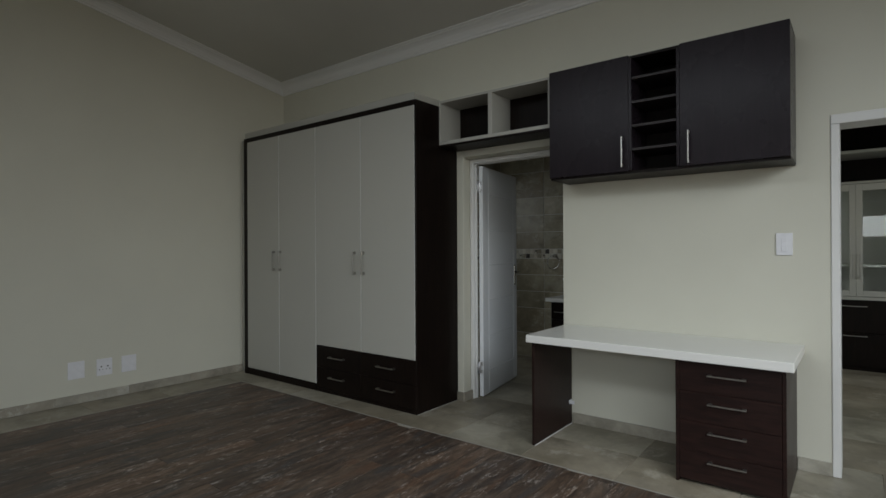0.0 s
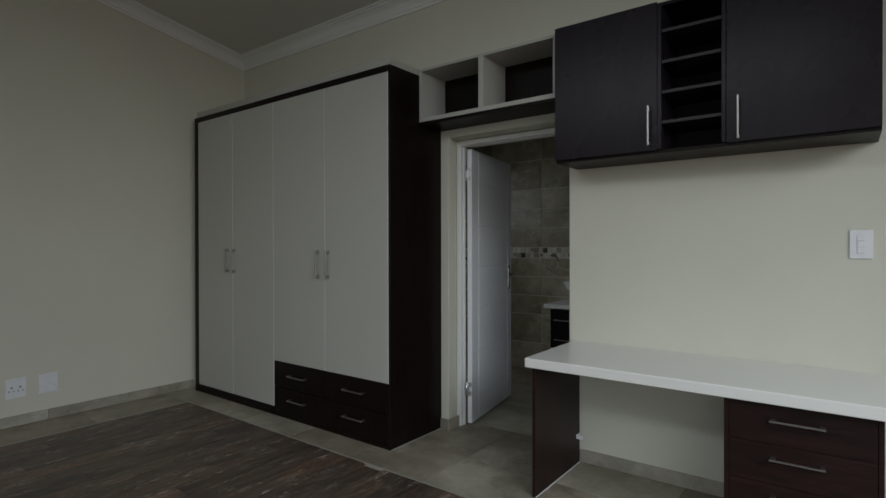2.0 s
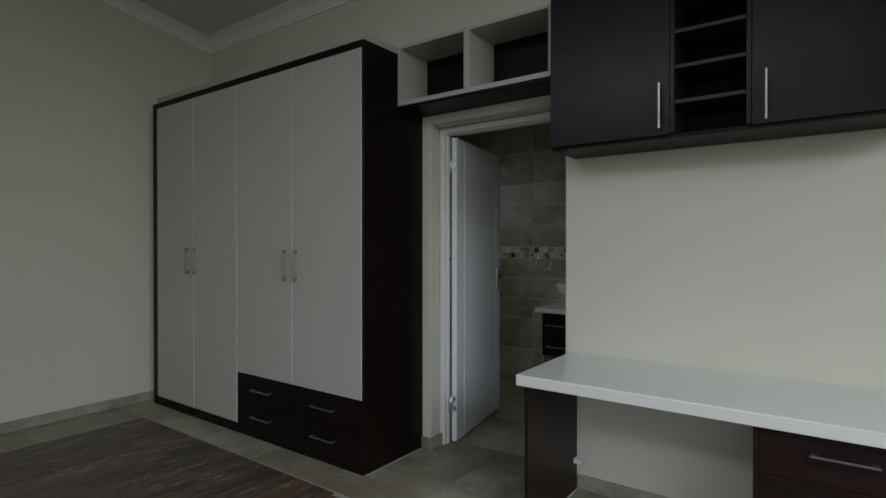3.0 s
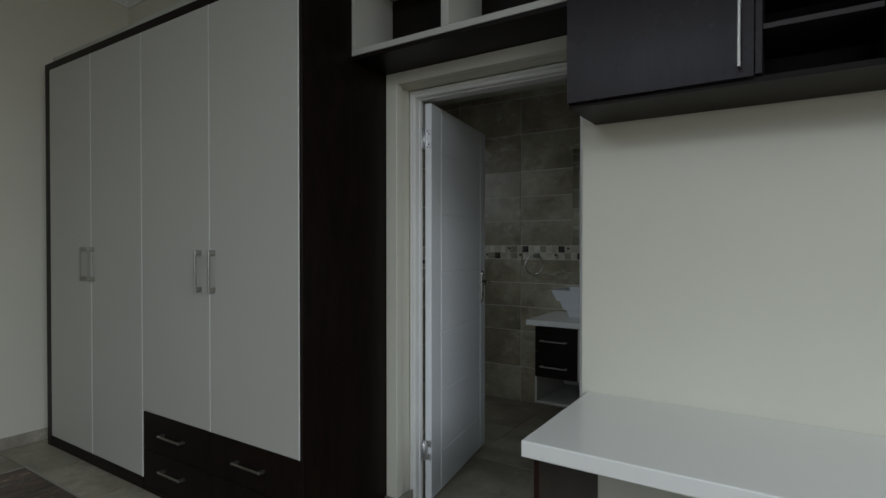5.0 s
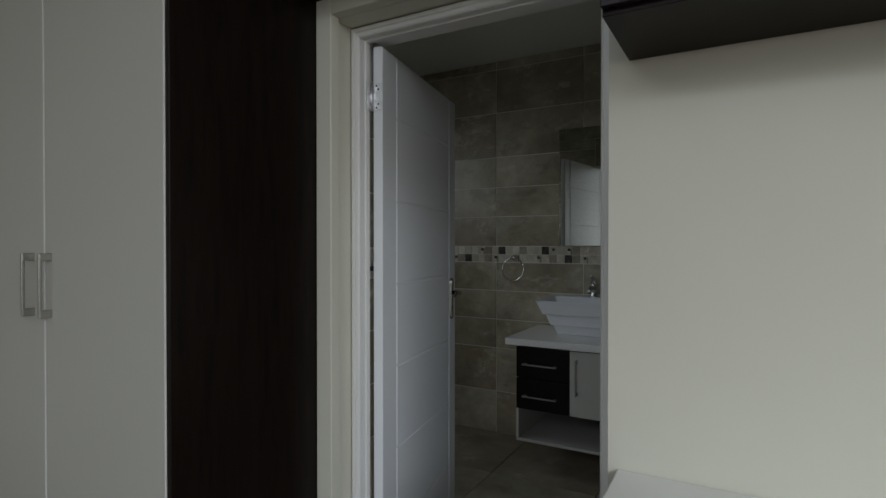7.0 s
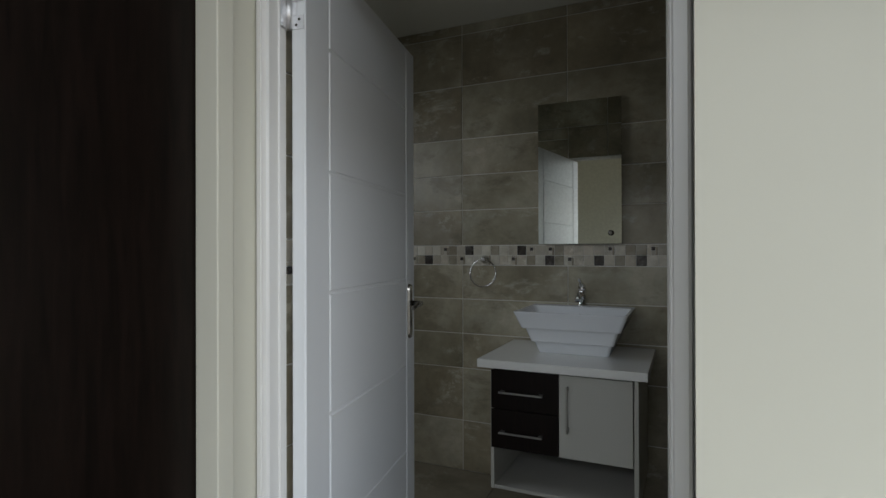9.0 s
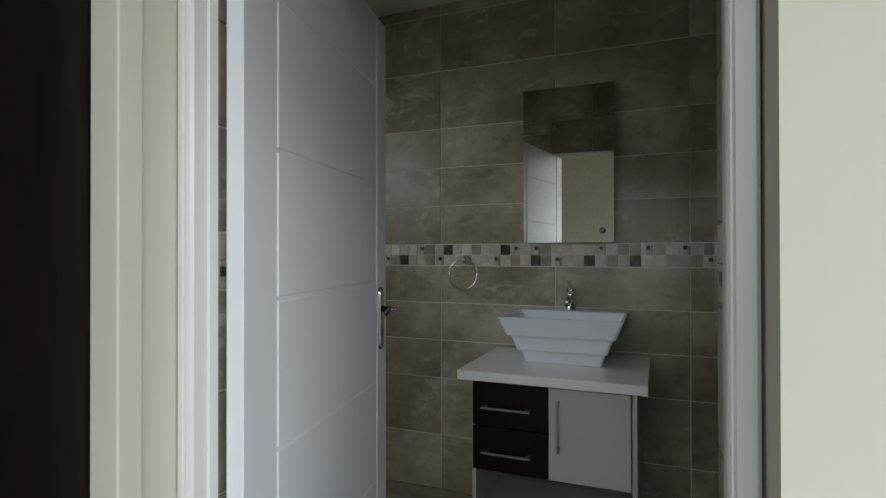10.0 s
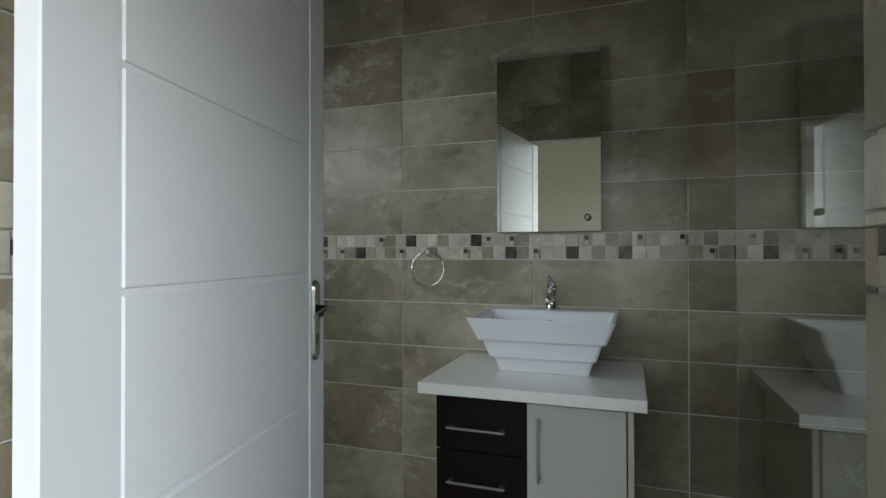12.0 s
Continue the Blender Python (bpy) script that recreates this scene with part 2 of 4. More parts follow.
def tube(bm, points, radius, sides=12, closed=False):
    """A round tube along points."""
    rings, n = [], len(points)
    pts = [Vector(p) for p in points]
    ref = None
    for i, p in enumerate(pts):
        a = pts[i - 1] if (i > 0 or closed) else p
        b = pts[(i + 1) % n] if (i < n - 1 or closed) else p
        d = (b - a).normalized()
        if ref is None:
            ref = Vector((0, 0, 1)) if abs(d.z) < 0.9 else Vector((1, 0, 0))
        u = d.cross(ref).normalized()
        w = u.cross(d).normalized()
        ref = w
        r = radius[i] if isinstance(radius, (list, tuple)) else radius
        rings.append([bm.verts.new(p + r * (math.cos(k * 2 * math.pi / sides) * u + math.sin(k * 2 * math.pi / sides) * w)) for k in range(sides)])
    for i in range(n if closed else n - 1):
        r0, r1 = rings[i], rings[(i + 1) % n]
        for k in range(sides):
            bm.faces.new((r0[k], r0[(k + 1) % sides], r1[(k + 1) % sides], r1[k])).smooth = True
    if not closed:
        bm.faces.new(rings[0])
        bm.faces.new(list(reversed(rings[-1])))


def mesh_of(name, bm, mat):
    bmesh.ops.recalc_face_normals(bm, faces=bm.faces)
    me = bpy.data.meshes.new(name)
    bm.to_mesh(me)
    bm.free()
    for mm in (mat if isinstance(mat, (list, tuple)) else [mat]):
        me.materials.append(mm)
    return me


def part(name, bm, mat, parent, label=""):
    ob = new(name, mesh_of(name, bm, mat))
    ob.parent = parent
    if parent is not None and parent.type == "MESH":
        ob.matrix_parent_inverse = Matrix.Identity(4)
    return tagged(ob, label)


def thing(name, x, y, z, label, category, group="", rz=0):
    ob = new(name)
    ob.empty_display_size = 0.1
    ob.matrix_world = pose(x, y, z, 0, 0, rz)
    return tagged(ob, label, category, group)


def structure(name, bm, mat, label="", category=""):
    return tagged(new(name, mesh_of(name, bm, mat)), label, category, kind="structure")


def bar_handle(parent, x, z, length, upright, y, flat=False, label="brushed steel bar handle"):
    """A bar handle in front of the face at y (towards -y), centred at x, z."""
    bm = bmesh.new()
    t = 0.0042
    if upright:
        add_box(bm, x - t, x + t, y - 0.032, y - 0.024, z - length / 2, z + length / 2, 0.0015)
        for s in (-1, 1):
            zz = z + s * (length / 2 - 0.012)
            add_box(bm, x - t, x + t, y - 0.025, y + 0.001, zz - 0.009, zz + 0.009, 0.001)
    else:
        add_box(bm, x - length / 2, x + length / 2, y - 0.032, y - 0.024, z - t, z + t, 0.0015)
        for s in (-1, 1):
            xx = x + s * (length / 2 - 0.012)
            add_box(bm, xx - 0.009, xx + 0.009, y - 0.025, y + 0.001, z - t, z + t, 0.001)
    return part("handle", bm, STEEL, parent, label)


# ---- structure ----
H = 4.45
structure("wall_west", boxes((WX - 0.2, WX, SY - 0.2, NY, 0, H)), WALL, "cream painted plaster wall", "wall")
structure("wall_east", boxes((EX, EX + 0.2, SY - 0.2, GDL, 0, H), (EX, EX + 0.2, GDR, NY, 0, H), (EX, EX + 0.2, GDL, GDR, GDT, H)), WALL, "cream painted plaster wall", "wall")
structure("wall_south", boxes((WX, WINL, SY - 0.2, SY, 0, CLB), (WINR, EX, SY - 0.2, SY, 0, CLB), (WINL, WINR, SY - 0.2, SY, 0, WINB), (WINL, WINR, SY - 0.2, SY, WINT, CLB), (WX, CLL, SY - 0.2, SY, CLB, CLT), (CLR, EX, SY - 0.2, SY, CLB, CLT), (WX, EX, SY - 0.2, SY, CLT, H)), WALL, "cream painted plaster wall with a wide window", "wall")
wall_north = structure("wall_north", boxes((WX - 0.2, OPL, NY, NB, 0, H), (OPR, D2L, NY, NB, 0, H), (D2R, EX + 0.2, NY, NB, 0, H), (OPL, OPR, NY, NB, OPT, H), (D2L, D2R, NY, NB, D2T, H)), WALL, "cream painted plaster wall with two doorways", "wall")


def ceil_z(y):
    return CEIL + RAKE * (NY - y)


bm = boxes((WX - 0.2, EX + 0.2, SY - 0.2, NB, 0, 0.1))
for v in bm.verts:
    v.co.z += ceil_z(v.co.y)
structure("ceiling", bm, CEILING, "plain matt grey-white ceiling", "ceiling")

# cornice: a stepped cove profile, run along each wall
PROFILE = [(0.0, -0.105), (0.012, -0.105), (0.014, -0.088), (0.022, -0.082), (0.026, -0.066), (0.045, -0.040), (0.068, -0.024), (0.084, -0.02), (0.088, -0.012), (0.105, -0.010), (0.105, 0.0)]


def cornice(name, corner0, corner1, inward, along):
    bm = bmesh.new()
    ends = []
    for c, s in ((corner0, 1), (corner1, -1)):
        ends.append([bm.verts.new((c[0] + inward[0] * d + along[0] * s * d, c[1] + inward[1] * d + along[1] * s * d, ceil_z(c[1] + inward[1] * d + along[1] * s * d) + h)) for d, h in PROFILE])
    for i in range(len(PROFILE) - 1):
        bm.faces.new((ends[0][i], ends[0][i + 1], ends[1][i + 1], ends[1][i]))
    return structure(name, bm, PLASTER, "white moulded plaster cornice", "cornice")


cornice("cornice_west", (WX, SY), (WX, NY), (1, 0), (0, 1))
cornice("cornice_north", (WX, NY), (EX, NY), (0, -1), (1, 0))
cornice("cornice_east", (EX, SY), (EX, NY), (-1, 0), (0, 1))
cornice("cornice_south", (WX, SY), (EX, SY), (0, 1), (1, 0))

floor = structure("floor", boxes((WX - 0.2, EX + 0.2, SY - 0.2, 8.6, -0.15, -0.008)), FLOORGROUT, "bedroom floor of pale tiles and inset dark planks", "floor")

# window in the south wall
window_1 = tagged(new("window_1"), "wide white-framed window with four panes", "window", kind="structure")
bm = boxes((WINL, WINR, SY - 0.14, SY - 0.08, WINB, WINB + 0.05), (WINL, WINR, SY - 0.14, SY - 0.08, WINT - 0.05, WINT))
for i in range(5):
    xx = WINL + 0.025 + i * (WINR - WINL - 0.05) / 4
    add_box(bm, xx - 0.025, xx + 0.025, SY - 0.14, SY - 0.08, WINB + 0.05, WINT - 0.05)
part("window_frame", bm, WHITE, window_1)
glazed_door = tagged(new("door_3"), "tall white-framed glazed door with a transom", "door", kind="structure")
bm = boxes((EX + 0.08, EX + 0.14, GDL, GDR, 0, 0.05), (EX + 0.08, EX + 0.14, GDL, GDR, GDT - 0.05, GDT))
for i in range(4):
    yy = GDL + 0.03 + i * (GDR - GDL - 0.06) / 3
    add_box(bm, EX + 0.08, EX + 0.14, yy - 0.03, yy + 0.03, 0.05, GDT - 0.05)
add_box(bm, EX + 0.082, EX + 0.138, GDL + 0.06, GDR - 0.06, 2.08, 2.14)
part("door_frame", bm, WHITE, glazed_door)
clerestory = tagged(new("window_2"), "high white-framed clerestory window", "window", kind="structure")
bm = boxes((CLL, CLR, SY - 0.14, SY - 0.08, CLB, CLB + 0.05), (CLL, CLR, SY - 0.14, SY - 0.08, CLT - 0.05, CLT))
for i in range(5):
    xx = CLL + 0.025 + i * (CLR - CLL - 0.05) / 4
    add_box(bm, xx - 0.025, xx + 0.025, SY - 0.14, SY - 0.08, CLB + 0.05, CLT - 0.05)
part("window_frame", bm, WHITE, clerestory)
part("window_sill", boxes((WINL - 0.03, WINR + 0.03, SY - 0.005, SY + 0.06, WINB - 0.03, WINB), bevel=0.004), WHITE, window_1)

# ---- bathroom shell ----
wall_bath_north = structure("wall_bath_north", boxes((BWX - 0.2, BEX + 0.2, BY + 0.004, BY + 0.2, 0, 2.8)), GROUT, "bathroom wall of brown-grey cement-look tiles with a mosaic band", "wall")
wall_bath_west = structure("wall_bath_west", boxes((BWX - 0.2, BWX - 0.004, NB, BWL, 0, 2.8), (BWX - 0.2, BWX - 0.004, BWR, BY + 0.004, 0, 2.8), (BWX - 0.2, BWX - 0.004, BWL, BWR, 0, BWB), (BWX - 0.2, BWX - 0.004, BWL, BWR, BWT, 2.8)), GROUT, "bathroom wall of brown-grey cement-look tiles", "wall")
wall_bath_east = structure("wall_bath_east", boxes((BEX + 0.004, BEX + 0.2, NB, BY + 0.004, 0, 2.8)), GROUT, "bathroom wall of brown-grey cement-look tiles", "wall")
wall_bath_south = structure("wall_bath_south", boxes((BWX, OPL + 0.02, NB, NB + 0.006, 0, 2.71), (OPR - 0.03, BEX, NB, NB + 0.006, 0, 2.71), (OPL + 0.02, OPR - 0.03, NB, NB + 0.006, 2.07, 2.71)), GROUT, "bathroom wall of brown-grey cement-look tiles round the doorway", "wall")
bm = boxes((BWX - 0.2, BEX + 0.2, NB, BY + 0.2, BCEIL, BCEIL + 0.1))
for v in bm.verts:
    v.co.z += 0.055 * (BY - v.co.y)
structure("ceiling_bath", bm, BATHCEIL, "plain white bathroom ceiling", "ceiling")

window_3 = tagged(new("window_3"), "small white-framed bathroom window", "window", kind="structure")
bm = boxes((BWX - 0.15, BWX - 0.09, BWL, BWR, BWB, BWB + 0.05), (BWX - 0.15, BWX - 0.09, BWL, BWR, BWT - 0.05, BWT))
for yy in (BWL + 0.025, (BWL + BWR) / 2, BWR - 0.025):
    add_box(bm, BWX - 0.15, BWX - 0.09, yy - 0.025, yy + 0.025, BWB + 0.05, BWT - 0.05)
part("window_frame", bm, WHITE, window_3)

# dressing room beyond the second doorway
structure("wall_dressing_west", boxes((BEX + 0.2, BEX + 0.3, NB, 8.5, 0, H)), WALL, "cream painted plaster wall", "wall")
structure("wall_dressing_east", boxes((EX, EX + 0.2, NB, 5.4, 0, H), (EX, EX + 0.2, 7.0, 8.5, 0, H), (EX, EX + 0.2, 5.4, 7.0, 0, 1.05), (EX, EX + 0.2, 5.4, 7.0, 2.15, H)), WALL, "cream painted plaster wall", "wall")
structure("wall_dressing_north", boxes((BEX + 0.2, EX + 0.2, 8.5, 8.6, 0, H)), WALL, "cream painted plaster wall", "wall")
structure("ceiling_dressing", boxes((BEX + 0.2, EX + 0.2, NB, 8.6, CEIL, CEIL + 0.1)), CEILING, "plain matt grey-white ceiling", "ceiling")

# ---- bathroom doorway: frame and open leaf ----
FY0, FY1, FYR = 4.572, 4.632, 4.607   # front, back, back of the strike jamb
door_frame = tagged(new("door_frame_1"), "white enamelled moulded door frame of the bathroom", "door frame", kind="structure")


def jamb_profile(side):
    """Plan outline of a jamb: rounded face, bead and rebate. side: +1 when the opening lies towards +x."""
    x0 = OPL + 0.004 if side > 0 else OPR - 0.004
    w = 0.036
    pts = [(0.0, FY1), (0.0, FY0 + 0.006), (0.006, FY0), (0.017, FY0), (0.019, FY0 + 0.005), (0.022, FY0 + 0.005), (0.024, FY0 + 0.001), (w - 0.004, FY0 + 0.003), (w, FY0 + 0.009), (w, FY1 - 0.022), (w + 0.005, FY1 - 0.020), (w + 0.005, FY1)]
    if side < 0:
        pts = [(0.0, FYR), (0.0, FY0 + 0.006), (0.005, FY0), (0.026, FY0 + 0.001), (0.029, FY0 + 0.006), (0.031, FY0 + 0.006), (0.033, FY0 + 0.002), (0.0355, FY0 + 0.006), (0.037, FY0 + 0.012), (0.037, FYR)]
    return [(x0 + side * a, b) for a, b in pts]


def mitred_bar(ends):
    """A bar between two matching outlines, closed at both ends."""
    bm = bmesh.new()
    lo, hi = [[bm.verts.new(p) for p in e] for e in ends]
    n = len(lo)
    for i in range(n):
        bm.faces.new((lo[i], lo[(i + 1) % n], hi[(i + 1) % n], hi[i]))
    bm.faces.new(lo)
    bm.faces.new(hi)
    return bm


FX0, FX1, FZ = OPL + 0.004, OPR - 0.004, OPT - 0.004
for side, x0 in ((1, FX0), (-1, FX1)):
    outline = jamb_profile(side)
    part("jamb", mitred_bar([[(x, y, 0) for x, y in outline], [(x, y, FZ - abs(x - x0)) for x, y in outline]]), WHITE, door_frame)
outline = [(x - FX0, y) for x, y in jamb_profile(1)]
part("head", mitred_bar([[(FX0 + a, y, FZ - a) for a, y in outline], [(FX1 - a, y, FZ - a) for a, y in outline]]), WHITE, door_frame)

# hinged leaf, open into the bathroom
LEAFW, LEAFH, LEAFT = 0.845, 2.03, 0.037
door_leaf = thing("bathroom_door", -1.630, 4.646, 0.012, "white panelled bathroom door standing open, grooved face", "door", rz=99.9)
# local x runs from the hinge to the free edge; the face towards the room is at local y = 0, the back at +LEAFT
GV, GH = (0.124, 0.749), (0.207, 0.524, 0.841, 1.158, 1.473, 1.792)


def leaf_face():
    bm = bmesh.new()
    g = 0.004
    xs = [0.0, GV[0] - g, GV[0] + g, GV[1] - g, GV[1] + g, LEAFW]
    # vertical strips at both stiles, panels between the horizontal grooves, sunk groove floors
    add_box(bm, 0, LEAFW, 0.0032, LEAFT - 0.0032, 0, LEAFH)
    for face in ((0.0, 0.0062), (LEAFT - 0.0062, LEAFT)):
        add_box(bm, xs[0], xs[1], *face, 0, LEAFH, 0.0029)
        add_box(bm, xs[4], xs[5], *face, 0, LEAFH, 0.0029)
        zs = [0.0, *GH, LEAFH]
        for a, b in zip(zs, zs[1:]):
            add_box(bm, xs[2], xs[3], *face, a + (g if a > 0 else 0), b - (g if b < LEAFH else 0), 0.0029)
    return bm


part("leaf", leaf_face(), DOORPAINT, door_leaf)


def lever_set(parent, s):
    """Long plate with a lever and a keyhole; s: -1 on the face at y = 0, +1 on the back."""
    y = -0.001 if s < 0 else LEAFT + 0.001
    cx, cz = 0.779, 1.039
    bm = bmesh.new()
    n = 10
    pts = [(cx + 0.019 * math.cos(math.pi * k / n), cz + 0.082 + 0.022 * math.sin(math.pi * k / n)) for k in range(n + 1)]
    pts += [(cx - 0.019 * math.cos(math.pi * k / n), cz - 0.082 - 0.022 * math.sin(math.pi * k / n)) for k in range(n + 1)]
    a = [bm.verts.new((x, y, z)) for x, z in pts]
    b = [bm.verts.new((cx + (x - cx) * 0.86, y + s * 0.008, cz + (z - cz) * 0.97)) for x, z in pts]
    m = len(pts)
    for i in range(m):
        bm.faces.new((a[i], a[(i + 1) % m], b[(i + 1) % m], b[i]))
    bm.faces.new(b)
    plate = part("handle_plate", bm, NICKEL, parent, "satin steel lever plate with keyhole")
    bm = bmesh.new()
    tube(bm, [(cx, y, cz + 0.03), (cx, y + s * 0.038, cz + 0.03), (cx - 0.008, y + s * 0.05, cz + 0.03), (cx - 0.03, y + s * 0.055, cz + 0.031), (cx - 0.075, y + s * 0.054, cz + 0.03), (cx - 0.11, y + s * 0.05, cz + 0.022)], [0.011, 0.009, 0.0095, 0.009, 0.008, 0.007], 12)
    part("lever", bm, NICKEL, plate)
    part("keyhole", boxes((cx - 0.003, cx + 0.003, min(y + s * 0.0075, y + s * 0.009), max(y + s * 0.0075, y + s * 0.009), cz - 0.06, cz - 0.035)), BLACK, plate)


lever_set(door_leaf, -1)
lever_set(door_leaf, 1)


def butt_hinge(z):
    """Zinc butt hinge: a plate on the leaf's edge, a plate on the jamb and a knuckle between them."""
    y = LEAFT + 0.003
    bm = bmesh.new()
    tube(bm, [(-0.006, y, z - 0.052), (-0.006, y, z + 0.052)], 0.0065, 12)
    add_box(bm, -0.0026, -0.0004, LEAFT - 0.034, LEAFT + 0.003, z - 0.05, z - 0.017, 0.0006)
    add_box(bm, -0.0026, -0.0004, LEAFT - 0.034, LEAFT + 0.003, z + 0.017, z + 0.05, 0.0006)
    add_box(bm, -0.0024, -0.0004, LEAFT - 0.016, LEAFT + 0.003, z - 0.0165, z + 0.0165, 0.0006)
    add_box(bm, -0.034, -0.004, y + 0.003, y + 0.0052, z - 0.05, z + 0.05, 0.0006)
    hinge = part("hinge", bm, ZINC, door_leaf, "zinc butt hinge with screws")
    for dz in (-0.04, -0.027, 0.027, 0.04):
        b2 = bmesh.new()
        tube(b2, [(-0.0024, LEAFT - 0.022 + (0.008 if abs(dz) > 0.03 else 0.0), z + dz), (-0.0032, LEAFT - 0.022 + (0.008 if abs(dz) > 0.03 else 0.0), z + dz)], 0.0036, 8)
        part("screw", b2, DARKMETAL, hinge)


butt_hinge(0.252)
butt_hinge(1.848)

# ---- second doorway ----
frame2 = tagged(new("door_frame_2"), "white enamelled door frame to the dressing room", "door frame", kind="structure")
part("jamb", boxes((D2L - 0.006, D2L + 0.036, NY - 0.008, NB + 0.005, 0, D2T - 0.05), bevel=0.004), WHITE, frame2)
part("jamb", boxes((D2R - 0.036, D2R + 0.006, NY - 0.008, NB + 0.005, 0, D2T - 0.05), bevel=0.004), WHITE, frame2)
part("head", boxes((D2L - 0.006, D2R + 0.006, NY - 0.008, NB + 0.005, D2T - 0.049, D2T + 0.006), bevel=0.004), WHITE, frame2)
part("strike_plate", boxes((D2L + 0.0362, D2L + 0.0375, NY + 0.01, NY + 0.03, 0.98, 1.10)), STEEL, frame2)

structure("plaster_strip", boxes((-1.768, -1.702, 4.450, NY, 0, 2.156), (-1.702, -0.742, 4.450, NY, OPT, 2.156), bevel=0.003, seg=2), WALL, "cream painted plaster strip round the doorway", "wall trim")

# ---- wardrobe ----
WF = 3.909                 # face of the doors
WL, WR, WT = -4.205, -1.770, 2.50
wardrobe = thing("wardrobe", (WL + WR) / 2, 4.2, 0, "built-in wardrobe, cream doors in a dark wood carcass", "wardrobe")


def wpart(name, bm, mat, parent, label=""):
    bmesh.ops.transform(bm, matrix=Matrix.Translation(-Vector(wardrobe.location)), verts=bm.verts)
    return part(name, bm, mat, parent, label)


WC = WF + 0.02
wpart("side_panel", boxes((WL, WL + 0.062, WF, NY - 0.004, 0, WT), bevel=0.002), DARK, wardrobe)
wpart("side_panel", boxes((WR - 0.02, WR, WF + 0.003, NY - 0.004, 0, WT), bevel=0.002), DARK, wardrobe)
wpart("top_panel", boxes((WL + 0.063, WR - 0.021, WF, NY - 0.004, 2.458, WT), bevel=0.002), DARK, wardrobe)
wpart("plinth", boxes((WL + 0.063, -3.012, WF + 0.002, WF + 0.03, 0, 0.066), bevel=0.002), DARK, wardrobe)
wpart("plinth", boxes((-3.006, WR - 0.021, WF + 0.002, WF + 0.03, 0, 0.028), bevel=0.002), DARK, wardrobe)
wpart("back_panel", boxes((WL + 0.063, WR - 0.021, NY - 0.02, NY - 0.004, 0, 2.457)), DARK, wardrobe)
wpart("divider", boxes((-3.018, -3.0, WC + 0.002, NY - 0.021, 0.03, 2.457)), DARK, wardrobe)
DX = [-4.141, -3.579, -3.009, -2.399, -1.784]
HX = [(-3.652, 1.205), (-3.548, 1.205), (-2.470, 1.195), (-2.362, 1.195)]
for i in range(4):
    z0 = 0.070 if i < 2 else 0.430
    d = wpart("door", boxes((DX[i] + 0.002, DX[i + 1] - 0.006, WF, WC, z0, 2.455), bevel=0.002), CREAM, wardrobe, "cream melamine wardrobe door")
    bm = bmesh.new()
    hx, hz = HX[i]
    add_box(bm, hx - 0.006, hx + 0.006, WF - 0.036, WF - 0.026, hz - 0.1, hz + 0.1, 0.002)
    for s in (-1, 1):
        add_box(bm, hx - 0.007, hx + 0.007, WF - 0.034, WF + 0.001, hz + s * 0.088 - 0.012, hz + s * 0.088 + 0.012, 0.002)
    wpart("handle", bm, STEEL, d, "brushed steel bar handle with square posts")
    wpart("edge_band", boxes((DX[i + 1] - 0.0055, DX[i + 1] - 0.0018, WF - 0.0012, WC, z0, 2.455), bevel=0.0005), EDGEBAND, d, "pale edge banding")
for x0, x1 in ((-3.005, -2.412), (-2.408, -1.786)):
    for z0, z1, hz in ((0.032, 0.228, 0.150), (0.232, 0.426, 0.335)):
        d = wpart("drawer_front", boxes((x0, x1, WF + 0.001, WC, z0, z1), bevel=0.0015), DARK, wardrobe, "dark wood drawer front")
        cx = (x0 + x1) / 2 - 0.005
        bm = bmesh.new()
        add_box(bm, cx - 0.1, cx + 0.1, WF - 0.034, WF - 0.025, hz - 0.005, hz + 0.005, 0.002)
        for s in (-1, 1):
            add_box(bm, cx + s * 0.09 - 0.01, cx + s * 0.09 + 0.01, WF - 0.032, WF + 0.002, hz - 0.006, hz + 0.006, 0.002)
        wpart("handle", bm, STEEL, d)
wpart("filler_strip", boxes((WX + 0.004, WL - 0.003, WF + 0.05, WF + 0.07, 0.0, WT)), CREAM, wardrobe, "cream filler strip to the wall")
wpart("sealant", boxes((WR + 0.0005, WR + 0.004, WF + 0.003, 4.438, 0.0005, 0.004)), GREY, wardrobe, "thin pale sealant bead")
capping = tagged(new("wardrobe_capping", mesh_of("wardrobe_capping", boxes((WX + 0.003, -1.86, 3.995, NY - 0.004, WT + 0.001, 2.592), bevel=0.003), CREAM)), "pale plastered capping on top of the wardrobe", "capping")

# ---- bridging cubby shelf over the doorway ----
CF = 4.205
SX0, SX1 = -1.768, -0.7455
shelf = thing("cubby_shelf", (SX0 + SX1) / 2, 4.35, 2.17, "cream two-bay cubby shelf with dark back above the doorway", "shelf")


def at_thing(ob, bm):
    bmesh.ops.transform(bm, matrix=Matrix.Translation(-Vector(ob.location)), verts=bm.verts)
    return bm


def tpart(ob, name, bm, mat, parent=None, label=""):
    return part(name, at_thing(ob, bm), mat, parent or ob, label)


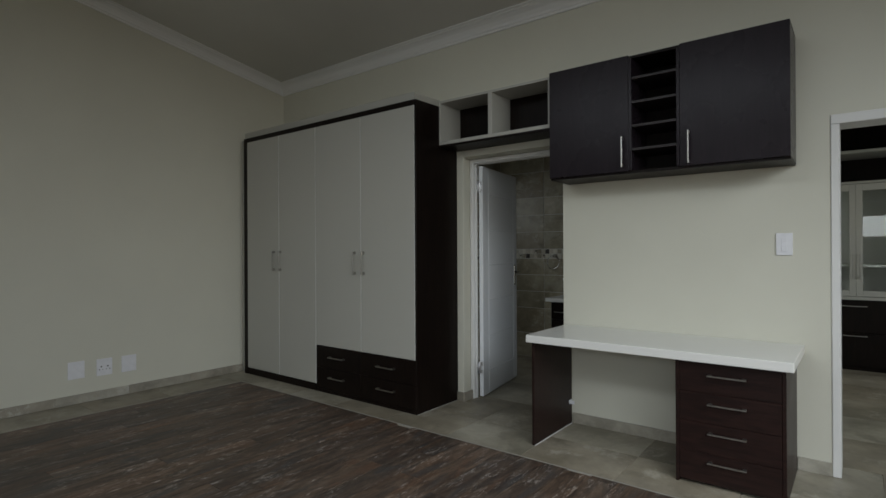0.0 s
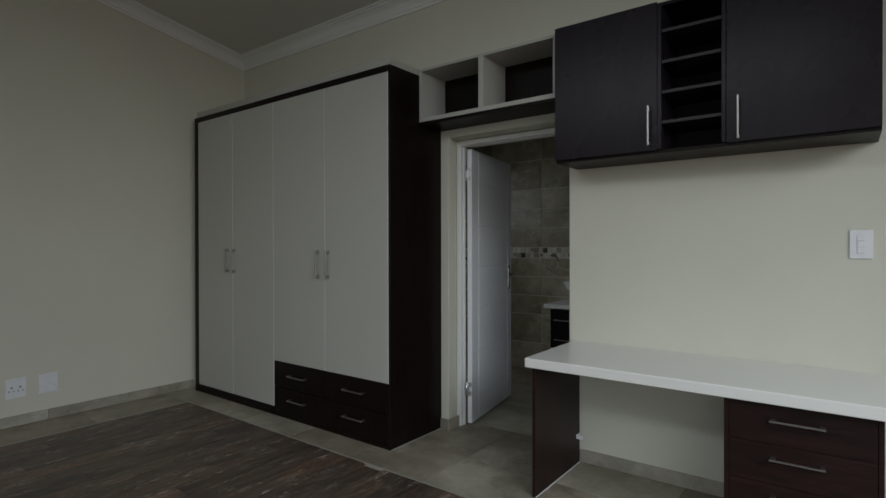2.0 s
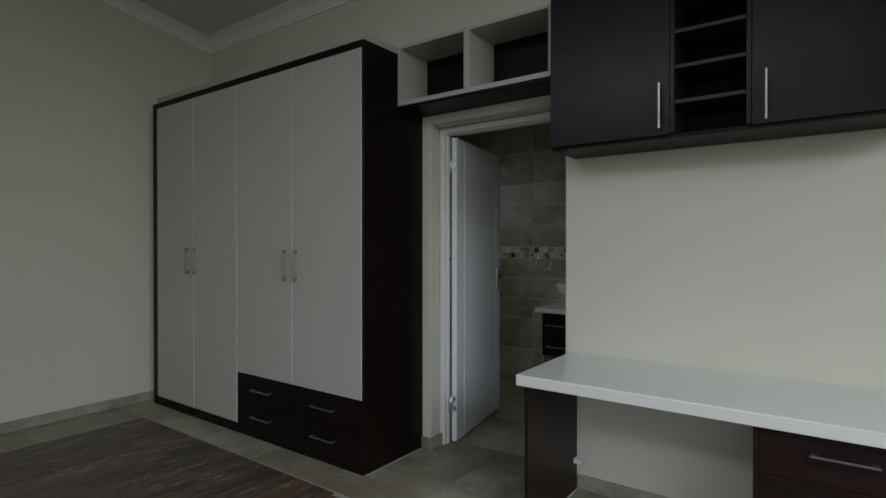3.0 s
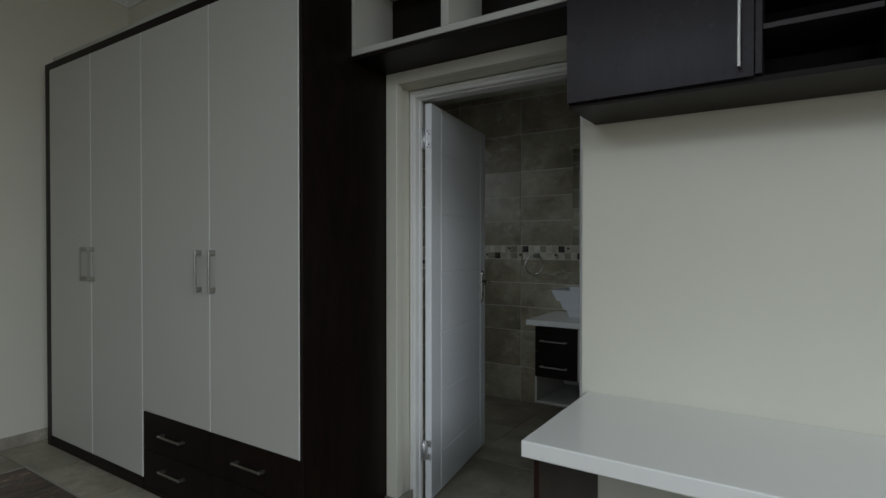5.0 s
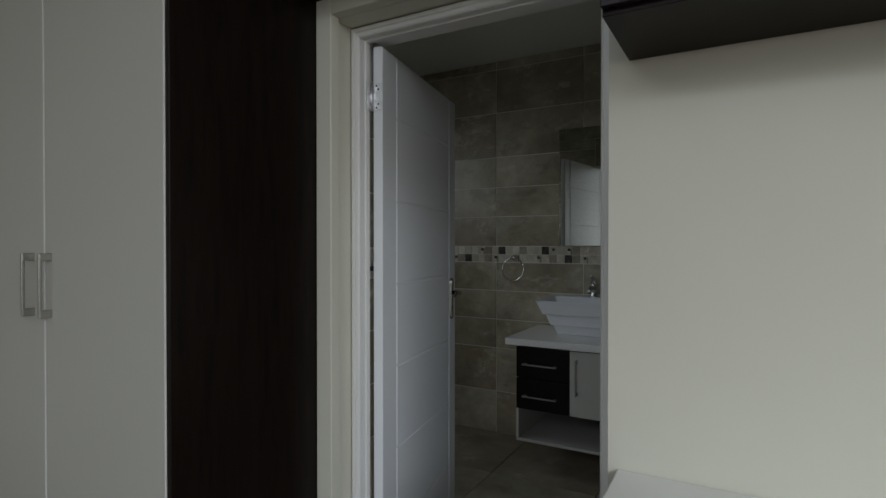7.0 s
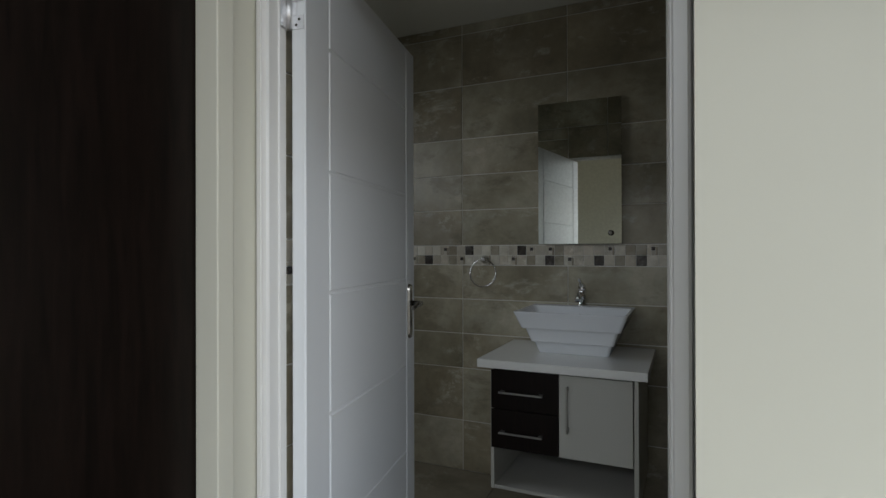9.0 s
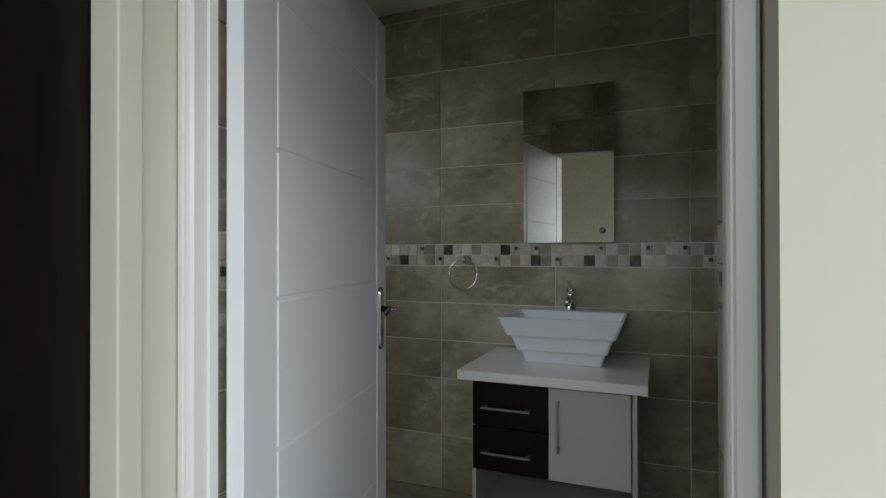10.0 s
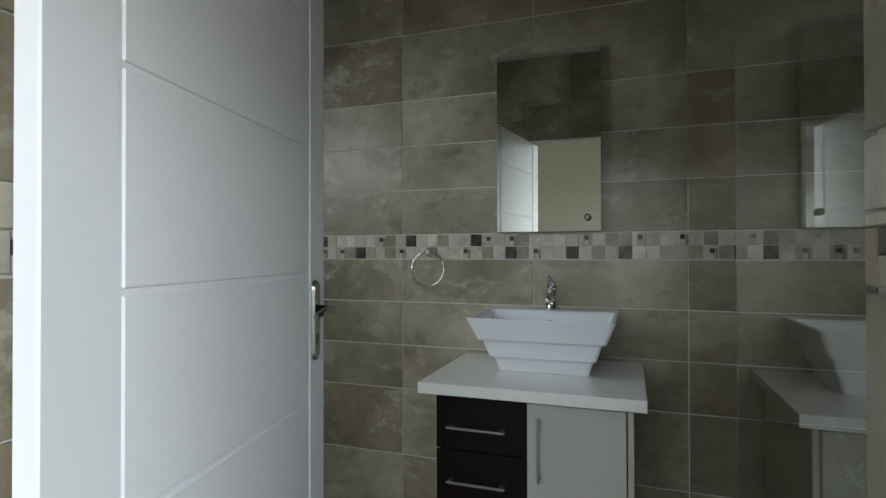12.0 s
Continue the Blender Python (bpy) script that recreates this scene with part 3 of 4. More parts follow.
SB = NY - 0.004
tpart(shelf, "bottom_board", boxes((SX0, SX1, CF, SB, 2.176, 2.203), bevel=0.0015), CREAM)
tpart(shelf, "soffit", boxes((SX0, SX1, CF + 0.004, SB, 2.1575, 2.1755), bevel=0.001), DARK, None, "dark wood underside")
tpart(shelf, "top_board", boxes((SX0, SX1, CF, SB, 2.522, 2.540), bevel=0.0015), CREAM)
tpart(shelf, "side_panel", boxes((SX0, SX0 + 0.018, CF, SB, 2.2035, 2.5215), bevel=0.0015), CREAM)
tpart(shelf, "side_panel", boxes((SX1 - 0.026, SX1, CF, SB, 2.2035, 2.5215), bevel=0.0015), CREAM)
tpart(shelf, "divider", boxes((-1.283, -1.247, CF, SB - 0.01, 2.2035, 2.5215), bevel=0.0015), CREAM)
tpart(shelf, "back_panel", boxes((SX0 + 0.019, -1.284, SB - 0.012, SB, 2.2035, 2.5215)), DARK, None, "dark wood back panel")
tpart(shelf, "back_panel", boxes((-1.246, SX1 - 0.027, SB - 0.012, SB, 2.2035, 2.5215)), DARK, None, "dark wood back panel")

# ---- wall cabinet over the desk ----
KF, KL, KR, KB, KT = 4.172, -0.743, 0.692, 1.793, 2.553
wall_cabinet = thing("wall_cabinet", (KL + KR) / 2, 4.33, KB, "dark wood wall cabinet, two doors and open shelf slots", "cabinet")
KC = KF + 0.02
tpart(wall_cabinet, "bottom_panel", boxes((KL, KR, KC, NY - 0.003, KB, KB + 0.018), bevel=0.001), DARK)
tpart(wall_cabinet, "top_panel", boxes((KL, KR, KC, NY - 0.003, KT - 0.018, KT), bevel=0.001), DARK)
for x0 in (KL, -0.184, 0.106, KR - 0.018):
    front = KF if x0 in (-0.184, 0.106) else KC
    tpart(wall_cabinet, "upright", boxes((x0, x0 + 0.018, front, NY - 0.003, KB + 0.019, KT - 0.019), bevel=0.001), DARKGLOSS)
tpart(wall_cabinet, "back_panel", boxes((KL + 0.019, KR - 0.019, NY - 0.012, NY - 0.003, KB + 0.019, KT - 0.019)), DARK)
# boards take the paler wood throughout, so their front edges look lit
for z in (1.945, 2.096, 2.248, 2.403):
    tpart(wall_cabinet, "shelf_board", boxes((-0.165, 0.105, KF + 0.004, NY - 0.013, z - 0.008, z + 0.008), bevel=0.001), SHELFWOOD_LIT)
for x0, x1, hx, hz in ((KL, -0.186, -0.223, 1.932), (0.126, KR, 0.178, 1.918)):
    d = tpart(wall_cabinet, "door", boxes((x0, x1, KF, KC - 0.001, KB + 0.014, KT), bevel=0.0015), DARKGLOSS, None, "dark wood cabinet door with a bluish sheen")
    bar = bar_handle(d, 0, 0, 0.2, True, 0)
    bar.data.transform(Matrix.Translation(Vector((hx, KF, hz)) - Vector(wall_cabinet.location)))

# ---- desk ----
TL, TR, TF, TZ0, TZ1 = -0.769, 0.728, 3.86, 0.688, 0.738
desk = thing("desk", (TL + TR) / 2, 4.18, 0, "fitted desk with a white stone top and dark wood pedestal", "desk")
tpart(desk, "desktop", boxes((TL, TR, TF, NY - 0.003, TZ0, TZ1), bevel=0.004, seg=2), QUARTZ, None, "white quartz top, slightly glossy")
tpart(desk, "leg_panel", boxes((-0.742, -0.724, 3.894, NY - 0.016, 0, TZ0 - 0.001), bevel=0.0015), REDWOOD, None, "dark wood end panel")
PL, PR, PF = 0.160, 0.690, 3.912
ped = tpart(desk, "pedestal", boxes((PL, PL + 0.018, PF, NY - 0.016, 0, TZ0 - 0.001), (PR - 0.018, PR, PF, NY - 0.016, 0, TZ0 - 0.001), (PL + 0.0185, PR - 0.0185, PF + 0.03, NY - 0.016, 0.012, TZ0 - 0.02), bevel=0.0015), REDWOOD, None, "dark red-brown drawer pedestal")
for k in range(4):
    z0 = 0.018 + k * 0.165
    d = tpart(desk, "drawer_front", boxes((PL + 0.019, PR - 0.019, PF + 0.002, PF + 0.024, z0 + 0.0008, z0 + 0.1642), bevel=0.001), REDWOOD, None, "dark red-brown drawer front")
    bar = bar_handle(d, 0, 0, 0.189, False, 0)
    bar.data.transform(Matrix.Translation(Vector((0.421, PF + 0.002, (0.139, 0.298, 0.456, 0.613)[k])) - Vector(desk.location)))
tpart(desk, "sealant", boxes((-0.7235, -0.720, 3.896, NY - 0.017, 0.0005, 0.004)), PLASTER, None, "thin pale sealant bead")
bm = boxes((-0.7235, -0.682, NY - 0.07, NY - 0.064, 0.157, 0.183), (-0.7235, -0.7175, NY - 0.0635, NY - 0.02, 0.157, 0.183), bevel=0.001)
add_box(bm, -0.708, -0.698, NY - 0.075, NY - 0.0705, 0.165, 0.175, 0.001)
tpart(desk, "bracket", bm, PLASTIC, None, "small white fixing bracket")

# ---- switch and sockets ----
switch = thing("light_switch", 0.630, NY, 1.328, "white three-lever light switch plate on the wall", "switch")
tpart(switch, "plate", boxes((0.588, 0.673, NY - 0.009, NY, 1.262, 1.395), bevel=0.003, seg=2), PLASTIC)
for k in range(3):
    zc = 1.328 + (k - 1) * 0.03
    tpart(switch, "rocker", boxes((0.616, 0.645, NY - 0.0125, NY - 0.0088, zc - 0.0125, zc + 0.0125), bevel=0.0012), PLASTIC)


def wall_plate(name, yc, zc, label, holes):
    ob = thing(name, WX, yc, zc, label, "socket", "plates on the west wall")
    part("plate", boxes((0.0, 0.009, -0.0625, 0.0625, -0.074, 0.074), bevel=0.003, seg=2), PLASTIC, ob)
    if holes:
        for dy, dz, r in ((-0.026, 0.006, 0.0065), (0.026, 0.006, 0.0065), (-0.041, -0.020, 0.0045), (-0.014, -0.020, 0.004), (0.014, -0.020, 0.004), (0.041, -0.020, 0.0045)):
            bm = bmesh.new()
            tube(bm, [(0.0085, dy, dz), (0.0096, dy, dz)], r, 10)
            part("socket_hole", bm, BLACK, ob)
    else:
        part("cover", boxes((0.0088, 0.0105, -0.054, 0.054, -0.064, 0.064), bevel=0.001), PLASTIC, ob)
    return ob


wall_plate("blank_plate", 2.388, 0.288, "blank white cover plate low on the wall", False)
wall_plate("power_socket", 2.605, 0.281, "white power socket with dark pin holes", True)
wall_plate("blank_plate", 2.806, 0.279, "blank white cover plate low on the wall", False)

# ---- vanity ----
VF = 5.945
vanity = thing("vanity_unit", -1.305, 6.2, 0.19, "wall-hung vanity, two dark drawers and a cream door, open shelf below", "vanity")
VL, VR, VB = -1.626, -0.984, BY - 0.004
tpart(vanity, "side_panel", boxes((VL, VL + 0.016, VF + 0.004, VB, 0.19, 0.743), bevel=0.001), CREAM)
tpart(vanity, "side_panel", boxes((VR - 0.018, VR, VF + 0.004, VB, 0.19, 0.743), bevel=0.001), CREAM)
tpart(vanity, "bottom_shelf", boxes((VL + 0.017, VR - 0.019, VF + 0.006, VB, 0.19, 0.206), bevel=0.001), GREY)
tpart(vanity, "mid_shelf", boxes((VL + 0.017, VR - 0.019, VF + 0.025, VB, 0.372, 0.386), bevel=0.001), CREAM)
tpart(vanity, "back_panel", boxes((VL + 0.017, VR - 0.019, VB - 0.012, VB, 0.2065, 0.743)), GREY)
for z0, z1, hz in ((0.378, 0.556, 0.457), (0.559, 0.736, 0.639)):
    d = tpart(vanity, "drawer_front", boxes((VL + 0.003, -1.3135, VF, VF + 0.02, z0, z1), bevel=0.0015), DARK, None, "dark wood drawer front")
    bar = bar_handle(d, 0, 0, 0.2, False, 0)
    bar.data.transform(Matrix.Translation(Vector((-1.479, VF, hz)) - Vector(vanity.location)))
d = tpart(vanity, "door", boxes((-1.3105, -1.006, VF, VF + 0.02, 0.378, 0.736), bevel=0.0015), CREAM, None, "cream cabinet door")
bar = bar_handle(d, 0, 0, 0.2, True, 0)
bar.data.transform(Matrix.Translation(Vector((-1.272, VF, 0.594)) - Vector(vanity.location)))
counter = tagged(new("countertop", mesh_of("countertop", boxes((-1.682, -0.946, 5.918, BY - 0.002, 0.745, 0.783), bevel=0.003, seg=2), QUARTZ)), "white quartz vanity top on the cabinet", "countertop")


def basin_mesh():
    """A tapering rectangular vessel basin in three steps, hollow inside."""
    bm = bmesh.new()
    # z, half width, y front, y back for the outside going up, then the inside going down
    cx = -1.296
    rows = [(0.7835, 0.163, 6.184, 6.455), (0.786, 0.165, 6.181, 6.458), (0.838, 0.180, 6.156, 6.460), (0.841, 0.180, 6.156, 6.461), (0.8412, 0.190, 6.138, 6.462), (0.845, 0.192, 6.134, 6.462), (0.906, 0.213, 6.112, 6.465), (0.909, 0.213, 6.112, 6.466), (0.9092, 0.226, 6.094, 6.468), (0.914, 0.229, 6.090, 6.469), (0.986, 0.258, 6.062, 6.474), (0.990, 0.258, 6.062, 6.474), (0.991, 0.255, 6.066, 6.470),
            (0.990, 0.246, 6.076, 6.405), (0.982, 0.240, 6.084, 6.398), (0.90, 0.205, 6.15, 6.37), (0.845, 0.165, 6.19, 6.345), (0.838, 0.10, 6.23, 6.30)]
    rings = []
    for z, hw, yf, yb in rows:
        r = 0.016
        pts = []
        for sx, yy, a0 in ((1, yb, 0), (-1, yb, 90), (-1, yf, 180), (1, yf, 270)):
            ccx = cx + sx * (hw - r)
            ccy = yy - r if yy == yb else yy + r
            for k in range(5):
                a = radians(a0 + k * 22.5)
                pts.append((ccx + r * math.cos(a), ccy + r * math.sin(a), z))
        rings.append([bm.verts.new(p) for p in pts])
    n = len(rings[0])
    for r0, r1 in zip(rings, rings[1:]):
        for i in range(n):
            bm.faces.new((r0[i], r0[(i + 1) % n], r1[(i + 1) % n], r1[i]))
    bm.faces.new(rings[0])
    bm.faces.new(rings[-1])
    return bm


basin = thing("basin", -1.296, 6.3, 0.7835, "white stepped rectangular vessel basin on the vanity top", "basin")
tpart(basin, "bowl", basin_mesh(), CERAMIC)
bm = bmesh.new()
tube(bm, [(-1.296, 6.362, 0.945), (-1.296, 6.385, 0.946)], 0.011, 14)
tpart(basin, "overflow", bm, CHROME)
bm = bmesh.new()
tube(bm, [(-1.296, 6.265, 0.8375), (-1.296, 6.265, 0.842)], 0.026, 16)
tpart(basin, "drain", bm, CHROME)

tap = thing("basin_tap", -1.296, 6.434, 0.991, "chrome single-lever basin mixer", "tap")
bm = bmesh.new()
tube(bm, [(0, 0, 0), (0, 0, 0.005), (0, 0, 0.008), (0, 0, 0.012), (0, 0, 0.055), (0, -0.002, 0.075), (0, -0.004, 0.088)], [0.027, 0.027, 0.025, 0.022, 0.021, 0.0225, 0.020], 20)
part("body", bm, CHROME, tap)
bm = bmesh.new()
tube(bm, [(0, -0.008, 0.046), (0, -0.035, 0.060), (0, -0.068, 0.066), (0, -0.096, 0.060), (0, -0.110, 0.048), (0, -0.113, 0.034)], [0.0165, 0.016, 0.0155, 0.015, 0.0145, 0.014], 18)
spout = part("spout", bm, CHROME, tap)
bm = bmesh.new()
tube(bm, [(0, -0.113, 0.0345), (0, -0.1135, 0.030)], [0.0115, 0.0115], 14)
part("aerator", bm, DARKMETAL, spout, "dark aerator ring")
bm = bmesh.new()
tube(bm, [(0, -0.003, 0.087), (0, -0.005, 0.090), (0, -0.008, 0.103), (0, -0.016, 0.112), (0, -0.040, 0.124), (0, -0.070, 0.136), (0, -0.082, 0.139)], [0.0195, 0.0215, 0.021, 0.016, 0.0105, 0.0085, 0.006], 18)
part("lever", bm, CHROME, tap)

# ---- mirror cabinet ----
MF = 6.475
mirror = thing("mirror_cabinet", -1.318, 6.49, 1.313, "frameless mirror-fronted cabinet on the tiled wall", "mirror")
tpart(mirror, "cabinet_body", boxes((-1.533, -1.104, MF + 0.005, BY - 0.001, 1.314, 2.068), bevel=0.001), GREY)
tpart(mirror, "mirror_door", boxes((-1.535, -1.102, MF, MF + 0.0045, 1.313, 2.070), bevel=0.0012), MIRROR, None, "silvered mirror door").rotation_euler.z = radians(0.35)
bm = bmesh.new()
tube(bm, [(-1.155, MF + 0.001, 1.369), (-1.155, MF - 0.006, 1.369), (-1.155, MF - 0.010, 1.369), (-1.155, MF - 0.018, 1.369), (-1.155, MF - 0.021, 1.369)], [0.006, 0.006, 0.013, 0.014, 0.010], 16)
tpart(mirror, "knob", bm, DARKMETAL, None, "small round metal knob")

# ---- towel ring ----
ring = thing("towel_ring", -1.850, BY, 1.229, "chrome towel ring on the mosaic band", "towel ring")
bm = bmesh.new()
tube(bm, [(0, -0.001, 0), (0, -0.012, 0), (0, -0.016, 0), (0, -0.035, 0), (0, -0.045, 0), (0, -0.05, 0)], [0.024, 0.024, 0.013, 0.011, 0.016, 0.010], 18)
part("mount", bm, CHROME, ring)
bm = bmesh.new()
tube(bm, [(0.077 * math.sin(2 * math.pi * k / 48), -0.04 - 0.006 * (1 - math.cos(2 * math.pi * k / 48)), -0.077 + 0.077 * math.cos(2 * math.pi * k / 48)) for k in range(48)], 0.0045, 10, True)
part("hoop", bm, CHROME, ring)

# ---- glass shower screen ----
screen = thing("shower_screen", -0.76, 5.15, 0.0, "clear frameless glass shower screen", "shower screen")
GX0, GX1 = -0.754, -0.746
pane = tpart(screen, "glass_panel", boxes((GX0, GX1, NB + 0.012, 5.66, 0.012, 2.05), bevel=0.001), GLASS)
pane.visible_shadow = False
pane.data.materials.append(GLASSEDGE)
for poly in pane.data.polygons:
    if abs(poly.normal.x) < 0.9:
        poly.material_index = 1
tpart(screen, "floor_channel", boxes((-0.760, -0.740, NB + 0.012, 5.66, 0.0, 0.0115), bevel=0.001), STEEL)

# ---- dressing room unit ----
UF = 7.88
unit = thing("display_unit", 1.15, 8.15, 0, "dark base display unit with cream-framed glass doors", "cabinet")
tpart(unit, "base_carcass", boxes((0.62, 1.98, UF + 0.022, 8.49, 0.0, 0.75), bevel=0.002), DARK)
for x0 in (0.622, 1.302):
    for z0, z1, hz in ((0.05, 0.395, 0.37), (0.40, 0.745, 0.685)):
        d = tpart(unit, "drawer_front", boxes((x0, x0 + 0.676, UF, UF + 0.02, z0, z1), bevel=0.002), DARK)
        bar = bar_handle(d, 0, 0, 0.21, False, 0)
        bar.data.transform(Matrix.Translation(Vector((x0 + 0.322, UF, hz)) - Vector(unit.location)))
tpart(unit, "worktop", boxes((0.60, 2.0, UF - 0.01, 8.49, 0.751, 0.785), bevel=0.002), CREAM)
tpart(unit, "glass_carcass", boxes((0.44, 0.458, UF + 0.024, 8.49, 0.786, 1.985), (1.46, 1.478, UF + 0.024, 8.49, 0.786, 1.985), (0.459, 1.459, 8.47, 8.49, 0.786, 1.985)), CREAM)
tpart(unit, "glass_shelf", boxes((0.46, 1.458, UF + 0.03, 8.46, 1.10, 1.125)), CREAM)
for x0, x1, hx in ((0.46, 0.955, 0.925), (0.958, 1.455, 0.988)):
    d = tpart(unit, "glass_door", boxes((x0, x0 + 0.055, UF, UF + 0.02, 0.79, 1.98), (x1 - 0.055, x1, UF, UF + 0.02, 0.79, 1.98), (x0 + 0.0555, x1 - 0.0555, UF, UF + 0.02, 0.79, 0.85), (x0 + 0.0555, x1 - 0.0555, UF, UF + 0.02, 1.91, 1.98), bevel=0.002), CREAM, None, "cream-framed glass door")
    tpart(unit, "pane", boxes((x0 + 0.05, x1 - 0.05, UF + 0.008, UF + 0.013, 0.845, 1.915)), GLASS, d).visible_shadow = False
    bar = bar_handle(d, 0, 0, 0.26, True, 0)
    bar.data.transform(Matrix.Translation(Vector((hx, UF, 1.11)) - Vector(unit.location)))
tpart(unit, "top_shelf", boxes((0.44, 1.98, UF + 0.01, 8.49, 1.986, 2.01), bevel=0.002), CREAM)
tpart(unit, "upper_shelf", boxes((0.44, 1.98, UF + 0.03, 8.49, 2.315, 2.345), bevel=0.002), CREAM)
tpart(unit, "upper_back", boxes((0.44, 1.98, 8.475, 8.49, 2.011, 2.8)), DARK)
tpart(unit, "upper_top", boxes((0.44, 1.98, UF + 0.03, 8.474, 2.70, 2.72)), DARK)

# ---- skirting tiles ----
def skirting(name, x0, x1, y0, y1, along):
    ob = tagged(new(name), "beige stone-look tile skirting", "skirting", kind="structure")
    a0, a1 = (x0, x1) if along == "x" else (y0, y1)
    n = max(1, round((a1 - a0) / 0.6))
    for i in range(n):
        b0, b1 = a0 + (a1 - a0) * i / n + (0.001 if i else 0), a0 + (a1 - a0) * (i + 1) / n - 0.001
        bm = bmesh.new()
        if along == "x":
            add_box(bm, b0, b1, y0, y1, 0.001, 0.078, 0.0012)
        else:
            add_box(bm, x0, x1, b0, b1, 0.001, 0.078, 0.0012)
        part("tile", bm, SKIRT, ob)
    return ob


skirting("skirting_west", WX, WX + 0.011, SY, WF + 0.04, "y")
skirting("skirting_desk", -0.722, 0.158, NY - 0.011, NY, "x")
skirting("skirting_pier", 0.692, D2L - 0.008, NY - 0.011, NY, "x")
skirting("skirting_reveal", -1.768, -1.7025, 4.439, 4.450, "x")
skirting("skirting_reveal_2", -1.702, -1.691, 4.439, FY0 - 0.001, "y")
skirting("skirting_south", WX + 0.012, EX, SY, SY + 0.011, "x")

# ---- tiles on the bathroom walls ----
ROWS = [0.0, 0.29, 0.595, 0.797, 0.998, 1.196, 1.309, 1.515, 1.719, 1.930, 2.240, 2.542, BCEIL]
GJ = 0.0023


def tile_wall(parent, cols, plane, face, skip=None):
    """Tiles between the column joints. plane: the face's coordinate; face: 'n' (y plane, looks -y), 's' (+y), 'w' (x plane, looks +x), 'e' (-x)."""
    cache = {}
    for c0, c1 in zip(cols, cols[1:]):
        for k, (r0, r1) in enumerate(zip(ROWS, ROWS[1:])):
            if k == 5:
                continue
            if skip and skip(0.5 * (c0 + c1), 0.5 * (r0 + r1)):
                continue
            w, h = c1 - c0 - 2 * GJ, r1 - r0 - 2 * GJ
            key = (round(w, 4), round(h, 4))
            if key not in cache:
                bm = bmesh.new()
                if face in "ns":
                    add_box(bm, -w / 2, w / 2, -0.003, 0.003, -h / 2, h / 2, 0.001)
                else:
                    add_box(bm, -0.003, 0.003, -w / 2, w / 2, -h / 2, h / 2, 0.001)
                cache[key] = mesh_of("tile", bm, TILE)
            ob = new("tile", cache[key])
            c, r = 0.5 * (c0 + c1), 0.5 * (r0 + r1)
            off = {"n": (c, plane + 0.003, r), "s": (c, plane - 0.003, r), "w": (plane - 0.003, c, r), "e": (plane + 0.003, c, r)}[face]
            ob.location = (off[0] + 0, off[1], off[2])
            ob.parent = parent


RND = random.Random(5)
mosaic_cache = {}


def mosaic_band(parent, a0, a1, plane, face, pattern=("", "")):
    """Two courses of small square mosaic pieces in white, tan and dark stone; some are split in four with a dark centre."""
    pitch, zs = 0.0522, (1.1975, 1.2525, 1.3075)

    def piece(a, b, z0, z1, mat, th):
        key = (round(b - a, 4), round(z1 - z0, 4), mat.name, face in "ns", th)
        if key not in mosaic_cache:
            bm = bmesh.new()
            w, h = (b - a) / 2, (z1 - z0) / 2
            if face in "ns":
                add_box(bm, -w, w, -th, th, -h, h, 0.0012)
            else:
                add_box(bm, -th, th, -w, w, -h, h, 0.0012)
            mosaic_cache[key] = mesh_of("mosaic_piece", bm, mat)
        ob = new("mosaic_piece", mosaic_cache[key])
        c, z = (a + b) / 2, (z0 + z1) / 2
        ob.location = {"n": (c, plane + 0.003, z), "s": (c, plane - 0.003, z), "w": (plane - 0.003, c, z), "e": (plane + 0.003, c, z)}[face]
        ob.parent = parent

    n = int((a1 - a0) / pitch)
    if n < 3:
        pitch = (a1 - a0) / n
    g = 0.0012
    for i in range(n):
        for j in range(2):
            a, b, z0, z1 = a0 + i * pitch + g, a0 + (i + 1) * pitch - g, zs[j] + g, zs[j + 1] - g
            u = RND.random()
            code = pattern[j][i] if i < len(pattern[j]) else ("S" if u < 0.13 else "D" if u < 0.22 else "T" if u < 0.4 else "W")
            if code == "S":
                am, zm = a + 0.4 * (b - a), z0 + 0.45 * (z1 - z0)
                ae, ze = a + 0.75 * (b - a), z0 + 0.8 * (z1 - z0)
                piece(a, am - g, z0, z1, M_WHITE, 0.003)
                piece(am, ae, zm, ze, M_DARK, 0.0034)
                piece(am, ae, z0, zm - g, M_WHITE, 0.003)
                piece(am, ae, ze + g, z1, M_WHITE, 0.003)
                piece(ae + g, b, z0, ze, M_TAN, 0.003)
                piece(ae + g, b, ze + g, z1, M_WHITE, 0.003)
            else:
                piece(a, b, z0, z1, {"D": M_DARK, "T": M_TAN, "W": M_WHITE}[code], 0.003)


NCOLS = [BWX, -2.599, -1.993, -1.382, -0.778, -0.172, BEX]
tile_wall(wall_bath_north, NCOLS, BY, "n")
BAND = ("SWSTDWWTSWWSWWSWTWDTSWWDWTWDWWWWTST", "DWWWWWSTWDWWTWWDSWSTWWWWSWTTSWWSWTW")
mosaic_band(wall_bath_north, -2.446, BEX, BY, "n", BAND)
tile_wall(wall_bath_west, [NB + 0.01, BWL, BWR, BY], BWX, "w", lambda c, r: BWL < c < BWR and BWB < r < BWT)
tile_wall(wall_bath_east, [NB + 0.01, 5.3, 5.9, BY], BEX, "e")
tile_wall(wall_bath_south, [BWX, -2.3, OPL + 0.02, OPR - 0.03, -0.25, BEX], NB + 0.012, "s", lambda c, r: OPL < c < OPR or r > 2.2)


def south_tile(c0, c1, r0, r1):
    part("tile", boxes((c0 + GJ, c1 - GJ, NB + 0.006, NB + 0.012, r0 + GJ, r1 - GJ), bevel=0.001), TILE, wall_bath_south)


